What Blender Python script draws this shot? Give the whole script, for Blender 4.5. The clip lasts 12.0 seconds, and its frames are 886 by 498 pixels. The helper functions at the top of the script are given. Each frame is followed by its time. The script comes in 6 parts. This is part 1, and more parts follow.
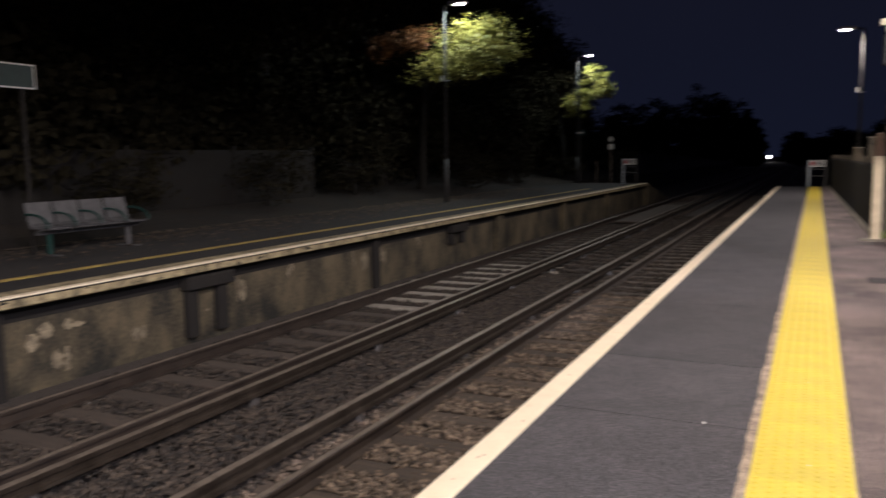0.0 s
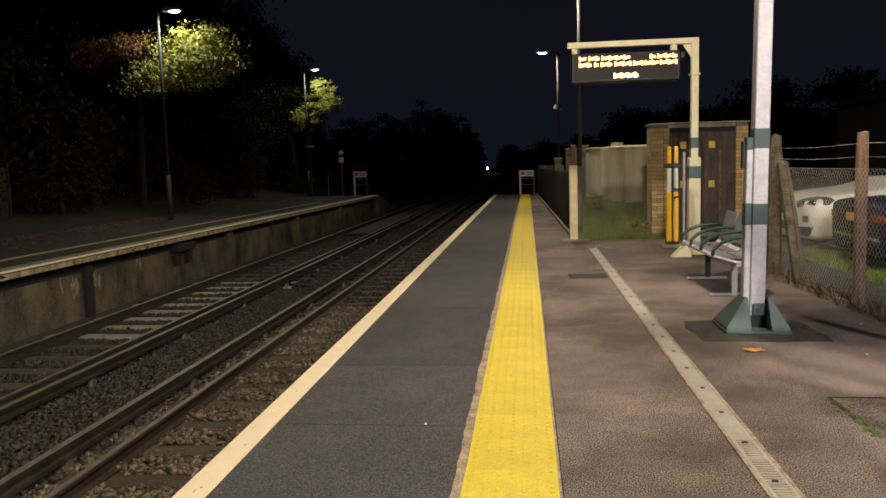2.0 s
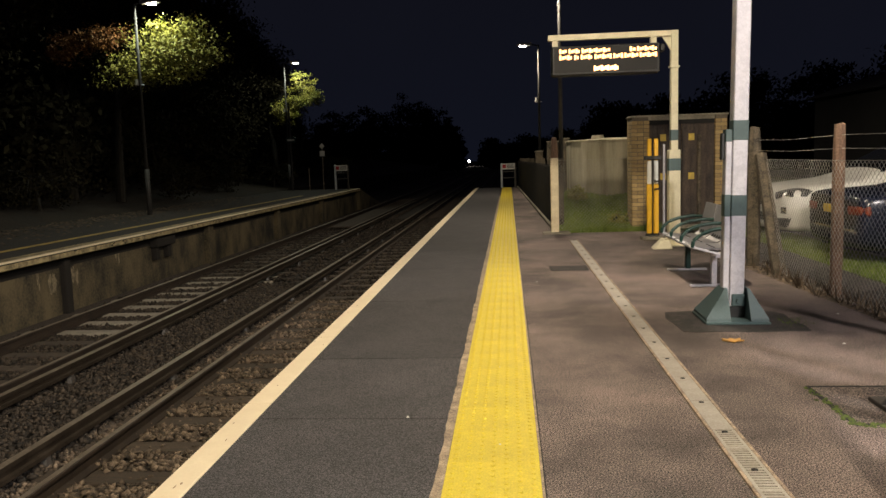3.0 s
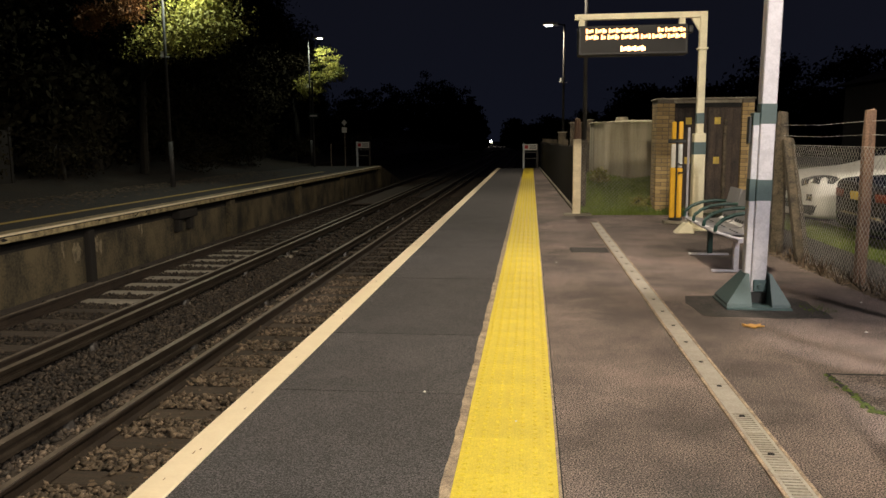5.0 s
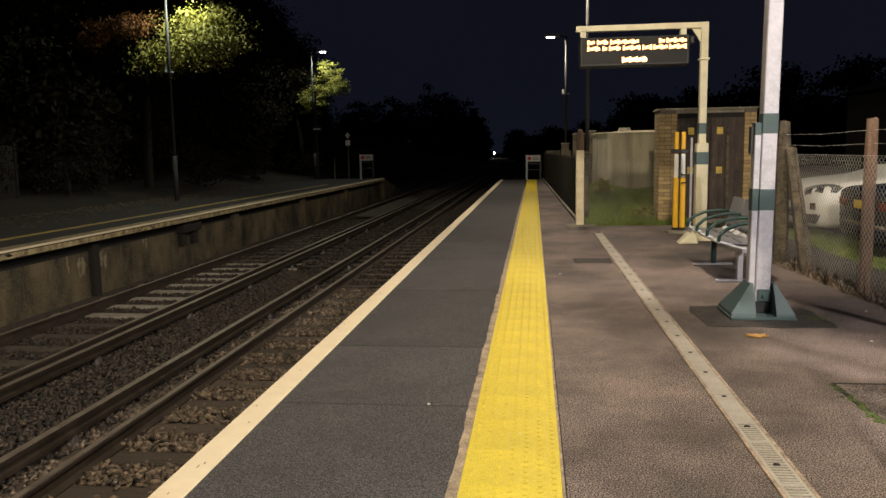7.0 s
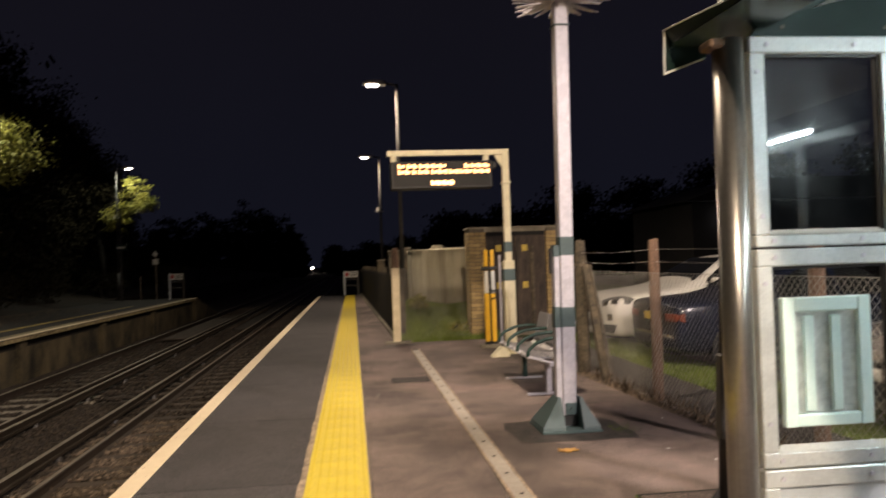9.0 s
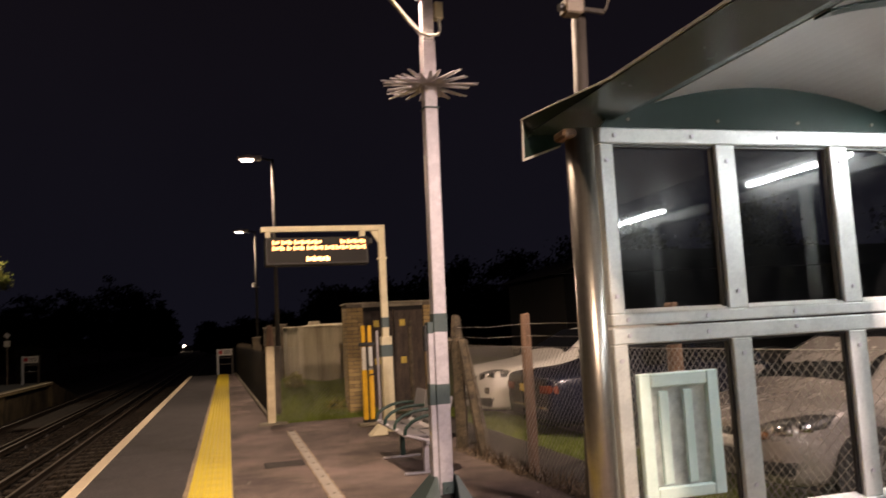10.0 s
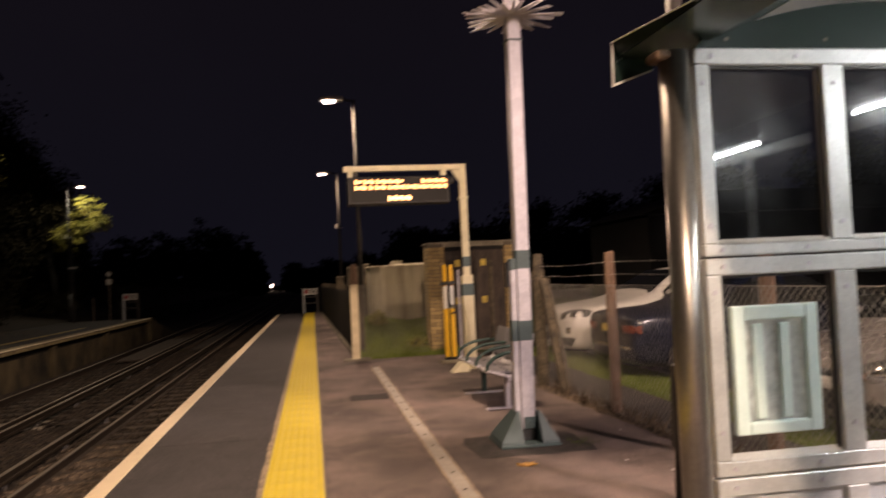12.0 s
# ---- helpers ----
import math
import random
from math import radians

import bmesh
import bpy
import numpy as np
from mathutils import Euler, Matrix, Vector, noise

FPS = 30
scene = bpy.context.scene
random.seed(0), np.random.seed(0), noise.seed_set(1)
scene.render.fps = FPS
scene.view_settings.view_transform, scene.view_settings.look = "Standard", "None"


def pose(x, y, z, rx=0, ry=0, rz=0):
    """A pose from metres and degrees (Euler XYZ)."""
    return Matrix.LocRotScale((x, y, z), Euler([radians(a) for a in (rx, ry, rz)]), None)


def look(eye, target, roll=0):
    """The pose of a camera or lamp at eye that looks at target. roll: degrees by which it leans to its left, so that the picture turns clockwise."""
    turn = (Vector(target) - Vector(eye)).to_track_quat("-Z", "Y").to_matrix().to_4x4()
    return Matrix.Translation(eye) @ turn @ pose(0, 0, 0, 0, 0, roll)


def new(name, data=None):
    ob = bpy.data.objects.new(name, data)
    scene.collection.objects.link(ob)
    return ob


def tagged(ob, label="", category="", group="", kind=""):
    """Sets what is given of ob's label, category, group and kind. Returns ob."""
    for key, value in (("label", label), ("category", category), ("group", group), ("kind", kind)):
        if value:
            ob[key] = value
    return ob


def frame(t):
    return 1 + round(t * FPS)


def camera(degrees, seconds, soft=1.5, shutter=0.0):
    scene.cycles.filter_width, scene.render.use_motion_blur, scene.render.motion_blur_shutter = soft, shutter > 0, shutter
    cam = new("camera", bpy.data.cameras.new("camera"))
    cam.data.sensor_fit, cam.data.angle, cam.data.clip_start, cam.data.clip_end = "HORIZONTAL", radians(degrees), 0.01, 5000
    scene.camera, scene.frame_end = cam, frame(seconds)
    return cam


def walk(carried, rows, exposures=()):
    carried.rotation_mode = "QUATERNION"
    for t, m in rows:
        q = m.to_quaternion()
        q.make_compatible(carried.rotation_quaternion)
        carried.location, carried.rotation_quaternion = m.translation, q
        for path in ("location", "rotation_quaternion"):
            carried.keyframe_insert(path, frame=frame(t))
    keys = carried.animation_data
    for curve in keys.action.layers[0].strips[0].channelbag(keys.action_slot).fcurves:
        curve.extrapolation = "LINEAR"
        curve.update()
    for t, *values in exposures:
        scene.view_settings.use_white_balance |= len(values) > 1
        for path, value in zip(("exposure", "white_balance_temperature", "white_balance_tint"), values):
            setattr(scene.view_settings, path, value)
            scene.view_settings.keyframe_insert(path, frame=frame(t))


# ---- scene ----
cam = camera(59.5, 12.0, soft=1.5, shutter=0.5)
# seconds, eye, target, lean
PATH = [
    (0, (-0.106, -0.111, 1.51), (-0.965, 1.68, 1.277), -0.8),
    (0.5, (-0.059, -0.061, 1.497), (-0.614, 1.849, 1.285), -0.9),
    (1, (-0.023, -0.028, 1.489), (-0.397, 1.925, 1.278), -1.2),
    (1.5, (-0.014, -0.01, 1.487), (-0.288, 1.96, 1.275), -1.4),
    (2, (-0.01, 0.003, 1.49), (-0.229, 1.98, 1.278), -1.6),
    (2.5, (-0.007, 0.012, 1.488), (-0.191, 1.992, 1.27), -1.7),
    (3, (-0.006, 0.015, 1.484), (-0.179, 1.994, 1.254), -1.8),
    (5, (-0.014, 0.011, 1.465), (-0.237, 1.978, 1.184), -0.5),
    (5.5, (-0.019, 0.014, 1.459), (-0.25, 1.98, 1.176), -0.4),
    (6, (-0.016, 0.008, 1.46), (-0.252, 1.974, 1.181), -0.6),
    (6.5, (-0.011, 0.005, 1.462), (-0.249, 1.973, 1.199), -0.8),
    (6.7, (-0.006, 0.0, 1.469), (-0.244, 1.969, 1.211), -0.9),
    (8.3, (-0.007, 0.051, 1.452), (-0.044, 2.046, 1.324), -1.3),
    (8.5, (-0.001, 0.047, 1.483), (0.039, 2.045, 1.399), -1.4),
    (9, (0.042, 0.048, 1.555), (0.276, 2.034, 1.585), -1.9),
    (9.5, (0.094, 0.055, 1.587), (0.487, 2.013, 1.705), -2.6),
    (10, (0.102, 0.04, 1.595), (0.643, 1.954, 1.799), -3.1),
    (10.5, (0.128, 0.051, 1.624), (0.762, 1.932, 1.863), -3.6),
    (11, (0.142, 0.05, 1.604), (0.788, 1.93, 1.831), -3.6),
    (11.5, (0.132, 0.058, 1.591), (0.692, 1.971, 1.755), -3.3),
    (12, (0.086, 0.082, 1.543), (0.422, 2.053, 1.61), -2.7),
]
walk(cam, [(t, look(eye, target, lean)) for t, eye, target, lean in PATH], exposures=[(0, 0.52, 5500, 20), (1, 0.24, 6100, 7), (2, 0.17, 6450, 8), (7.5, 0.15, 6300, 8), (8.5, 0.25, 6200, 7), (9, 0.24, 6800, 17), (9.4, 0.16, 7100, 21), (10, 0.02, 7600, 28), (12, 0.0, 7700, 31)])

# ---------------------------------------------------------------- world and lights
world = bpy.data.worlds.new("night_sky")
scene.world = world
world.use_nodes = True
wn, wl = world.node_tree.nodes, world.node_tree.links
wn.clear()
w_out = wn.new("ShaderNodeOutputWorld")
w_bg = wn.new("ShaderNodeBackground")
w_tc = wn.new("ShaderNodeTexCoord")
w_sep = wn.new("ShaderNodeSeparateXYZ")
w_ramp = wn.new("ShaderNodeValToRGB")
w_noise = wn.new("ShaderNodeTexNoise")
w_mix = wn.new("ShaderNodeMix")
w_mix.data_type = "RGBA"
w_mix.blend_type = "MULTIPLY"
w_noise.inputs["Scale"].default_value = 2.2
w_noise.inputs["Detail"].default_value = 4
w_ramp.color_ramp.elements[0].position = 0.0
w_ramp.color_ramp.elements[0].color = (0.0064, 0.0074, 0.0138, 1)
w_ramp.color_ramp.elements[1].position = 0.55
w_ramp.color_ramp.elements[1].color = (0.0060, 0.0051, 0.0074, 1)
w_mix.inputs["Factor"].default_value = 0.35
wl.new(w_tc.outputs["Generated"], w_sep.inputs[0])
wl.new(w_tc.outputs["Generated"], w_noise.inputs["Vector"])
wl.new(w_sep.outputs["Z"], w_ramp.inputs[0])
wl.new(w_ramp.outputs[0], w_mix.inputs["A"])
wl.new(w_noise.outputs["Fac"], w_mix.inputs["B"])
wl.new(w_mix.outputs["Result"], w_bg.inputs["Color"])
wl.new(w_bg.outputs[0], w_out.inputs[0])
w_bg.inputs["Strength"].default_value = 0.92


def lamp_light(name, x, y, z, power, colour, cone=172, radius=0.12):
    """The light of one street lamp, just under its head, thrown down and wide."""
    data = bpy.data.lights.new(name, "SPOT")
    data.spot_size, data.spot_blend, data.shadow_soft_size = radians(cone), 0.25, radius
    data.energy, data.color = power, colour
    ob = new(name, data)
    ob.matrix_world = pose(x, y, z)
    return ob


WARM = (1.0, 0.845, 0.635)
COOL = (0.93, 1.0, 0.80)
OWN_LAMPS = [(0.66, 18.7, 5.85), (0.62, 30.6, 5.72), (1.42, 6.95, 5.95), (0.66, -4.4, 5.9), (0.66, -15.7, 5.9)]
OPP_LAMPS = [(-10.52, 23.0, 6.33), (-11.2, 41.4, 6.78)]
for (lx, ly, lz), power in zip(OWN_LAMPS, (760, 560, 1220, 3500, 2000)):
    lamp_light("platform_lamp_light", lx, ly, lz - 0.08, power, WARM)
for (lx, ly, lz), power in zip(OPP_LAMPS, (250, 280)):
    lamp_light("platform_lamp_light", lx, ly, lz - 0.08, power, COOL)
# a lamp of the car park, beyond the shelter
lamp_light("car_park_lamp_light", 6.2, -1.8, 5.6, 2700, (1.0, 0.89, 0.84))

# ---------------------------------------------------------------- helpers


def mat(name, a, b=None, scale=5.0, fine=60.0, rough=0.8, bump=0.15, metal=0.0, vary=0.0, streak=None, spec=0.5, contrast=0.5, dist=0.004, grain=0.45, bigw=1.0, rv=0.25, speck=0.0, speck_scale=210.0, blotch=0.0):
    """A surface that varies between colours a and b at two scales, with fine relief."""
    m = bpy.data.materials.new(name)
    m.use_nodes = True
    nt = m.node_tree
    n, l = nt.nodes, nt.links
    p = n["Principled BSDF"]
    p.inputs["Roughness"].default_value = rough
    p.inputs["Metallic"].default_value = metal
    p.inputs["Specular IOR Level"].default_value = spec
    b = b or tuple(c * 0.7 for c in a)
    tc = n.new("ShaderNodeTexCoord")
    vec = tc.outputs["Object"]
    if streak:
        mp = n.new("ShaderNodeMapping")
        mp.inputs["Scale"].default_value = streak
        l.new(vec, mp.inputs[0])
        big_vec = mp.outputs[0]
    else:
        big_vec = vec
    big = n.new("ShaderNodeTexNoise")
    big.inputs["Scale"].default_value = scale
    big.inputs["Detail"].default_value = 6
    big.inputs["Roughness"].default_value = 0.65
    l.new(big_vec, big.inputs["Vector"])
    small = n.new("ShaderNodeTexNoise")
    small.inputs["Scale"].default_value = fine
    small.inputs["Detail"].default_value = 3
    l.new(vec, small.inputs["Vector"])
    add = n.new("ShaderNodeMath")
    add.operation = "MULTIPLY_ADD"
    l.new(small.outputs["Fac"], add.inputs[0])
    add.inputs[1].default_value = grain
    bigm = n.new("ShaderNodeMath")
    bigm.operation = "MULTIPLY"
    bigm.inputs[1].default_value = bigw
    l.new(big.outputs["Fac"], bigm.inputs[0])
    l.new(bigm.outputs[0], add.inputs[2])
    mid = 0.5 * (grain + bigw)
    ramp = n.new("ShaderNodeValToRGB")
    ramp.color_ramp.elements[0].position = mid - contrast * 0.35
    ramp.color_ramp.elements[1].position = mid + contrast * 0.35
    ramp.color_ramp.elements[0].color = (*b, 1)
    ramp.color_ramp.elements[1].color = (*a, 1)
    l.new(add.outputs[0], ramp.inputs[0])
    colour = ramp.outputs[0]
    if vary:
        info = n.new("ShaderNodeObjectInfo")
        hsv = n.new("ShaderNodeHueSaturation")
        mul = n.new("ShaderNodeMath")
        mul.operation = "MULTIPLY_ADD"
        mul.inputs[1].default_value = vary
        mul.inputs[2].default_value = 1 - vary / 2
        l.new(info.outputs["Random"], mul.inputs[0])
        l.new(mul.outputs[0], hsv.inputs["Value"])
        l.new(colour, hsv.inputs["Color"])
        colour = hsv.outputs[0]
    if speck:
        # chippings: light and dark grains of a few millimetres
        sp = n.new("ShaderNodeTexNoise")
        sp.inputs["Scale"].default_value = speck_scale
        sp.inputs["Detail"].default_value = 2
        sp.inputs["Roughness"].default_value = 0.7
        l.new(vec, sp.inputs["Vector"])
        sr = n.new("ShaderNodeMapRange")
        sr.inputs["From Min"].default_value, sr.inputs["From Max"].default_value = 0.40, 0.62
        sr.inputs["To Min"].default_value, sr.inputs["To Max"].default_value = 1 - speck * 0.7, 1 + speck
        l.new(sp.outputs["Fac"], sr.inputs["Value"])
        sh_ = n.new("ShaderNodeHueSaturation")
        l.new(sr.outputs[0], sh_.inputs["Value"])
        l.new(colour, sh_.inputs["Color"])
        colour = sh_.outputs[0]
    if blotch:
        # old spills and trodden dirt, a hand to a stride across
        bn = n.new("ShaderNodeTexNoise")
        bn.inputs["Scale"].default_value = 1.9
        bn.inputs["Detail"].default_value = 9
        bn.inputs["Roughness"].default_value = 0.62
        bn.inputs["Distortion"].default_value = 0.6
        l.new(vec, bn.inputs["Vector"])
        br = n.new("ShaderNodeMapRange")
        br.inputs["From Min"].default_value, br.inputs["From Max"].default_value = 0.36, 0.60
        br.inputs["To Min"].default_value, br.inputs["To Max"].default_value = 1 - blotch, 1 + blotch * 0.35
        l.new(bn.outputs["Fac"], br.inputs["Value"])
        bh = n.new("ShaderNodeHueSaturation")
        l.new(br.outputs[0], bh.inputs["Value"])
        l.new(colour, bh.inputs["Color"])
        colour = bh.outputs[0]
    l.new(colour, p.inputs["Base Color"])
    rr = n.new("ShaderNodeMath")
    rr.operation = "MULTIPLY_ADD"
    rr.use_clamp = True
    l.new(big.outputs["Fac"], rr.inputs[0])
    rr.inputs[1].default_value = rv
    rr.inputs[2].default_value = rough - rv / 2
    l.new(rr.outputs[0], p.inputs["Roughness"])
    if bump:
        bp = n.new("ShaderNodeBump")
        bp.inputs["Strength"].default_value = bump
        bp.inputs["Distance"].default_value = dist
        l.new(small.outputs["Fac"], bp.inputs["Height"])
        l.new(bp.outputs[0], p.inputs["Normal"])
    return m


def glow(name, colour, strength):
    m = bpy.data.materials.new(name)
    m.use_nodes = True
    p = m.node_tree.nodes["Principled BSDF"]
    p.inputs["Base Color"].default_value = (*colour, 1)
    p.inputs["Emission Color"].default_value = (*colour, 1)
    p.inputs["Emission Strength"].default_value = strength
    return m


def pane(name, tint=(0.9, 0.93, 0.92), gain=1.0, dirt=0.0):
    """A thin sheet of glass: clear, with the mirror image that glass gives, and a little dust."""
    m = bpy.data.materials.new(name)
    m.use_nodes = True
    n, l = m.node_tree.nodes, m.node_tree.links
    n.clear()
    out = n.new("ShaderNodeOutputMaterial")
    clear = n.new("ShaderNodeBsdfTransparent")
    clear.inputs[0].default_value = (*tint, 1)
    gloss = n.new("ShaderNodeBsdfGlossy")
    gloss.inputs["Roughness"].default_value = 0.025
    # mirror share after Schlick: four hundredths head-on, rising at a slant
    fres = n.new("ShaderNodeLayerWeight")
    fres.inputs["Blend"].default_value = 0.5
    pw = n.new("ShaderNodeMath")
    pw.operation = "POWER"
    pw.inputs[1].default_value = 5.0
    mul = n.new("ShaderNodeMath")
    mul.operation = "MULTIPLY_ADD"
    mul.inputs[1].default_value = 0.96 * gain
    mul.inputs[2].default_value = 0.04 * gain
    mul.use_clamp = True
    mix = n.new("ShaderNodeMixShader")
    l.new(fres.outputs["Facing"], pw.inputs[0])
    l.new(pw.outputs[0], mul.inputs[0])
    l.new(mul.outputs[0], mix.inputs[0])
    l.new(clear.outputs[0], mix.inputs[1])
    l.new(gloss.outputs[0], mix.inputs[2])
    last = mix.outputs[0]
    if dirt:
        # greasy smears that spread each mirrored lamp
        haze = n.new("ShaderNodeBsdfGlossy")
        haze.inputs["Roughness"].default_value = 0.22
        smear = n.new("ShaderNodeMixShader")
        wipe = n.new("ShaderNodeTexNoise")
        wipe.inputs["Scale"].default_value = 5
        wipe.inputs["Detail"].default_value = 5
        wtc = n.new("ShaderNodeTexCoord")
        wmr = n.new("ShaderNodeMapRange")
        wmr.inputs["From Min"].default_value, wmr.inputs["From Max"].default_value = 0.35, 0.75
        wmr.inputs["To Min"].default_value, wmr.inputs["To Max"].default_value = 0.002, 0.012
        l.new(wtc.outputs["Object"], wipe.inputs["Vector"])
        l.new(wipe.outputs["Fac"], wmr.inputs["Value"])
        l.new(wmr.outputs[0], smear.inputs[0])
        l.new(last, smear.inputs[1])
        l.new(haze.outputs[0], smear.inputs[2])
        last = smear.outputs[0]
        dust = n.new("ShaderNodeBsdfDiffuse")
        dust.inputs[0].default_value = (0.5, 0.5, 0.48, 1)
        tc = n.new("ShaderNodeTexCoord")
        nz = n.new("ShaderNodeTexNoise")
        nz.inputs["Scale"].default_value = 9
        nz.inputs["Detail"].default_value = 7
        l.new(tc.outputs["Object"], nz.inputs["Vector"])
        rp = n.new("ShaderNodeMapRange")
        rp.inputs["From Min"].default_value = 0.45
        rp.inputs["From Max"].default_value = 0.8
        rp.inputs["To Max"].default_value = dirt
        l.new(nz.outputs["Fac"], rp.inputs["Value"])
        mix2 = n.new("ShaderNodeMixShader")
        l.new(rp.outputs[0], mix2.inputs[0])
        l.new(last, mix2.inputs[1])
        l.new(dust.outputs[0], mix2.inputs[2])
        last = mix2.outputs[0]
    l.new(last, out.inputs[0])
    return m


def thing(name, label, category, loc=(0, 0, 0), turn=0.0, group="", kind=""):
    """An empty at the base of a thing, which carries its tags."""
    ob = new(name)
    ob.matrix_basis = pose(*loc, 0, 0, turn)
    ob.empty_display_size = 0.1
    return tagged(ob, label, category, group, kind)


def mesh_of(bm, name, material, smooth=False):
    me = bpy.data.meshes.new(name)
    bm.normal_update()
    bm.to_mesh(me)
    bm.free()
    me.materials.append(material)
    if smooth:
        for f in me.polygons:
            f.use_smooth = True
    return me


def part(name, bm, material, parent=None, label="", smooth=False):
    ob = new(name, mesh_of(bm, name, material, smooth))
    if parent is not None:
        ob.parent = parent
    return tagged(ob, label)


def add_box(bm, x0, x1, y0, y1, z0, z1, bev=0.0):
    tmp = bmesh.new()
    bmesh.ops.create_cube(tmp, size=1)
    for v in tmp.verts:
        v.co = Vector(((x0 + x1) / 2 + v.co.x * (x1 - x0), (y0 + y1) / 2 + v.co.y * (y1 - y0), (z0 + z1) / 2 + v.co.z * (z1 - z0)))
    if bev:
        bmesh.ops.bevel(tmp, geom=tmp.edges[:], offset=bev, segments=1, affect="EDGES")
    merge(bm, tmp)


def merge(bm, tmp, m=None):
    me = bpy.data.meshes.new("tmp")
    tmp.to_mesh(me)
    tmp.free()
    if m is not None:
        me.transform(m)
    bm.from_mesh(me)
    bpy.data.meshes.remove(me)


def box(x0, x1, y0, y1, z0, z1, bev=0.0):
    bm = bmesh.new()
    add_box(bm, x0, x1, y0, y1, z0, z1, bev)
    return bm


def add_rod(bm, p, q, r, r2=None, seg=10):
    p, q = Vector(p), Vector(q)
    d = q - p
    tmp = bmesh.new()
    bmesh.ops.create_cone(tmp, cap_ends=True, segments=seg, radius1=r, radius2=r if r2 is None else r2, depth=d.length)
    merge(bm, tmp, Matrix.Translation((p + q) / 2) @ d.to_track_quat("Z", "Y").to_matrix().to_4x4())


def rod(p, q, r, r2=None, seg=10):
    bm = bmesh.new()
    add_rod(bm, p, q, r, r2, seg)
    return bm


def tube(points, r, seg=8):
    """A bent tube through the points."""
    bm = bmesh.new()
    for a, b in zip(points, points[1:]):
        add_rod(bm, a, b, r, r, seg)
    return bm


def prism(profile, axis, a, b, bev=0.0):
    """A closed profile of pairs, drawn out from a to b along the axis x, y or z."""
    bm = bmesh.new()
    order = {"y": lambda u, w, t: (u, t, w), "x": lambda u, w, t: (t, u, w), "z": lambda u, w, t: (u, w, t)}[axis]
    ends = [[bm.verts.new(order(u, w, t)) for u, w in profile] for t in (a, b)]
    n = len(profile)
    bm.faces.new(ends[0])
    bm.faces.new(ends[1][::-1])
    for i in range(n):
        bm.faces.new((ends[0][i], ends[0][i - 1], ends[1][i - 1], ends[1][i]))
    bmesh.ops.recalc_face_normals(bm, faces=bm.faces[:])
    if bev:
        bmesh.ops.bevel(bm, geom=bm.edges[:], offset=bev, segments=1, affect="EDGES")
    return bm


def from_arrays(name, verts, faces, material, parent=None, label=""):
    me = bpy.data.meshes.new(name)
    me.vertices.add(len(verts))
    me.vertices.foreach_set("co", np.asarray(verts, dtype=np.float32).ravel())
    faces = np.asarray(faces, dtype=np.int32)
    k = faces.shape[1]
    me.loops.add(faces.size)
    me.loops.foreach_set("vertex_index", faces.ravel())
    me.polygons.add(len(faces))
    me.polygons.foreach_set("loop_start", np.arange(0, faces.size, k, dtype=np.int32))
    me.update(calc_edges=True)
    me.validate()
    me.materials.append(material)
    ob = new(name, me)
    if parent is not None:
        ob.parent = parent
    return tagged(ob, label)


from mathutils.bvhtree import BVHTree

rng = np.random.default_rng(7)

# ---------------------------------------------------------------- materials
M_asphalt = mat("dark_asphalt", (0.078, 0.070, 0.073), (0.030, 0.028, 0.030), 1.6, 85, 0.88, 0.8, vary=0.3, dist=0.005, contrast=0.42, grain=0.7, bigw=0.4, speck=1.1, speck_scale=150.0, blotch=0.14)
# asphalt of the far platform, its weak light put into a darker colour
M_dimasph = mat("dim_far_asphalt", (0.027, 0.021, 0.016), (0.010, 0.008, 0.0065), 1.2, 70, 0.9, 0.8, contrast=0.5, grain=0.6, speck=0.8, speck_scale=90.0)
M_tarmac = mat("brown_tarmac", (0.196, 0.148, 0.132), (0.056, 0.043, 0.039), 0.6, 75, 0.88, 0.35, dist=0.004, contrast=0.46, grain=0.4, bigw=1.2, speck=1.9, speck_scale=135.0, blotch=0.20)
M_patch = mat("patched_tarmac", (0.058, 0.048, 0.043), (0.014, 0.012, 0.011), 5, 80, 0.85, 0.7, grain=0.7, bigw=1.0, speck=0.9, speck_scale=120.0)
M_white = mat("worn_white_paint", (0.90, 0.77, 0.56), (0.80, 0.66, 0.46), 7, 60, 0.7, 0.2, contrast=0.8)
M_yellow = mat("yellow_tactile", (0.80, 0.63, 0.040), (0.60, 0.46, 0.034), 1.6, 90, 0.6, 0.3, vary=0.035, speck=0.10, speck_scale=120.0)
M_oldyel = mat("faded_yellow_paint", (0.52, 0.37, 0.075), (0.20, 0.145, 0.05), 4, 60, 0.75, 0.2)
M_rust = mat("rust_stain", (0.42, 0.24, 0.12), (0.22, 0.12, 0.06), 30, 80, 0.85, 0.2)
M_edge = mat("dirty_pale_mortar", (0.50, 0.38, 0.27), (0.17, 0.13, 0.10), 9, 80, 0.85, 0.5, contrast=0.5, speck=0.4)
M_conc = mat("stained_concrete", (0.30, 0.265, 0.20), (0.11, 0.095, 0.070), 2.2, 45, 0.88, 0.3)
M_oldwall = mat("grimy_platform_wall", (0.125, 0.098, 0.054), (0.011, 0.010, 0.007), 1.3, 22, 0.92, 0.6, contrast=0.40, streak=(1, 1, 0.6), grain=0.3)
M_lime = mat("lime_bloom", (0.30, 0.245, 0.155), (0.07, 0.055, 0.035), 7, 40, 0.9, 0.3, contrast=0.5)
M_coping = mat("dirty_coping", (0.46, 0.37, 0.20), (0.10, 0.08, 0.045), 6, 40, 0.85, 0.4)
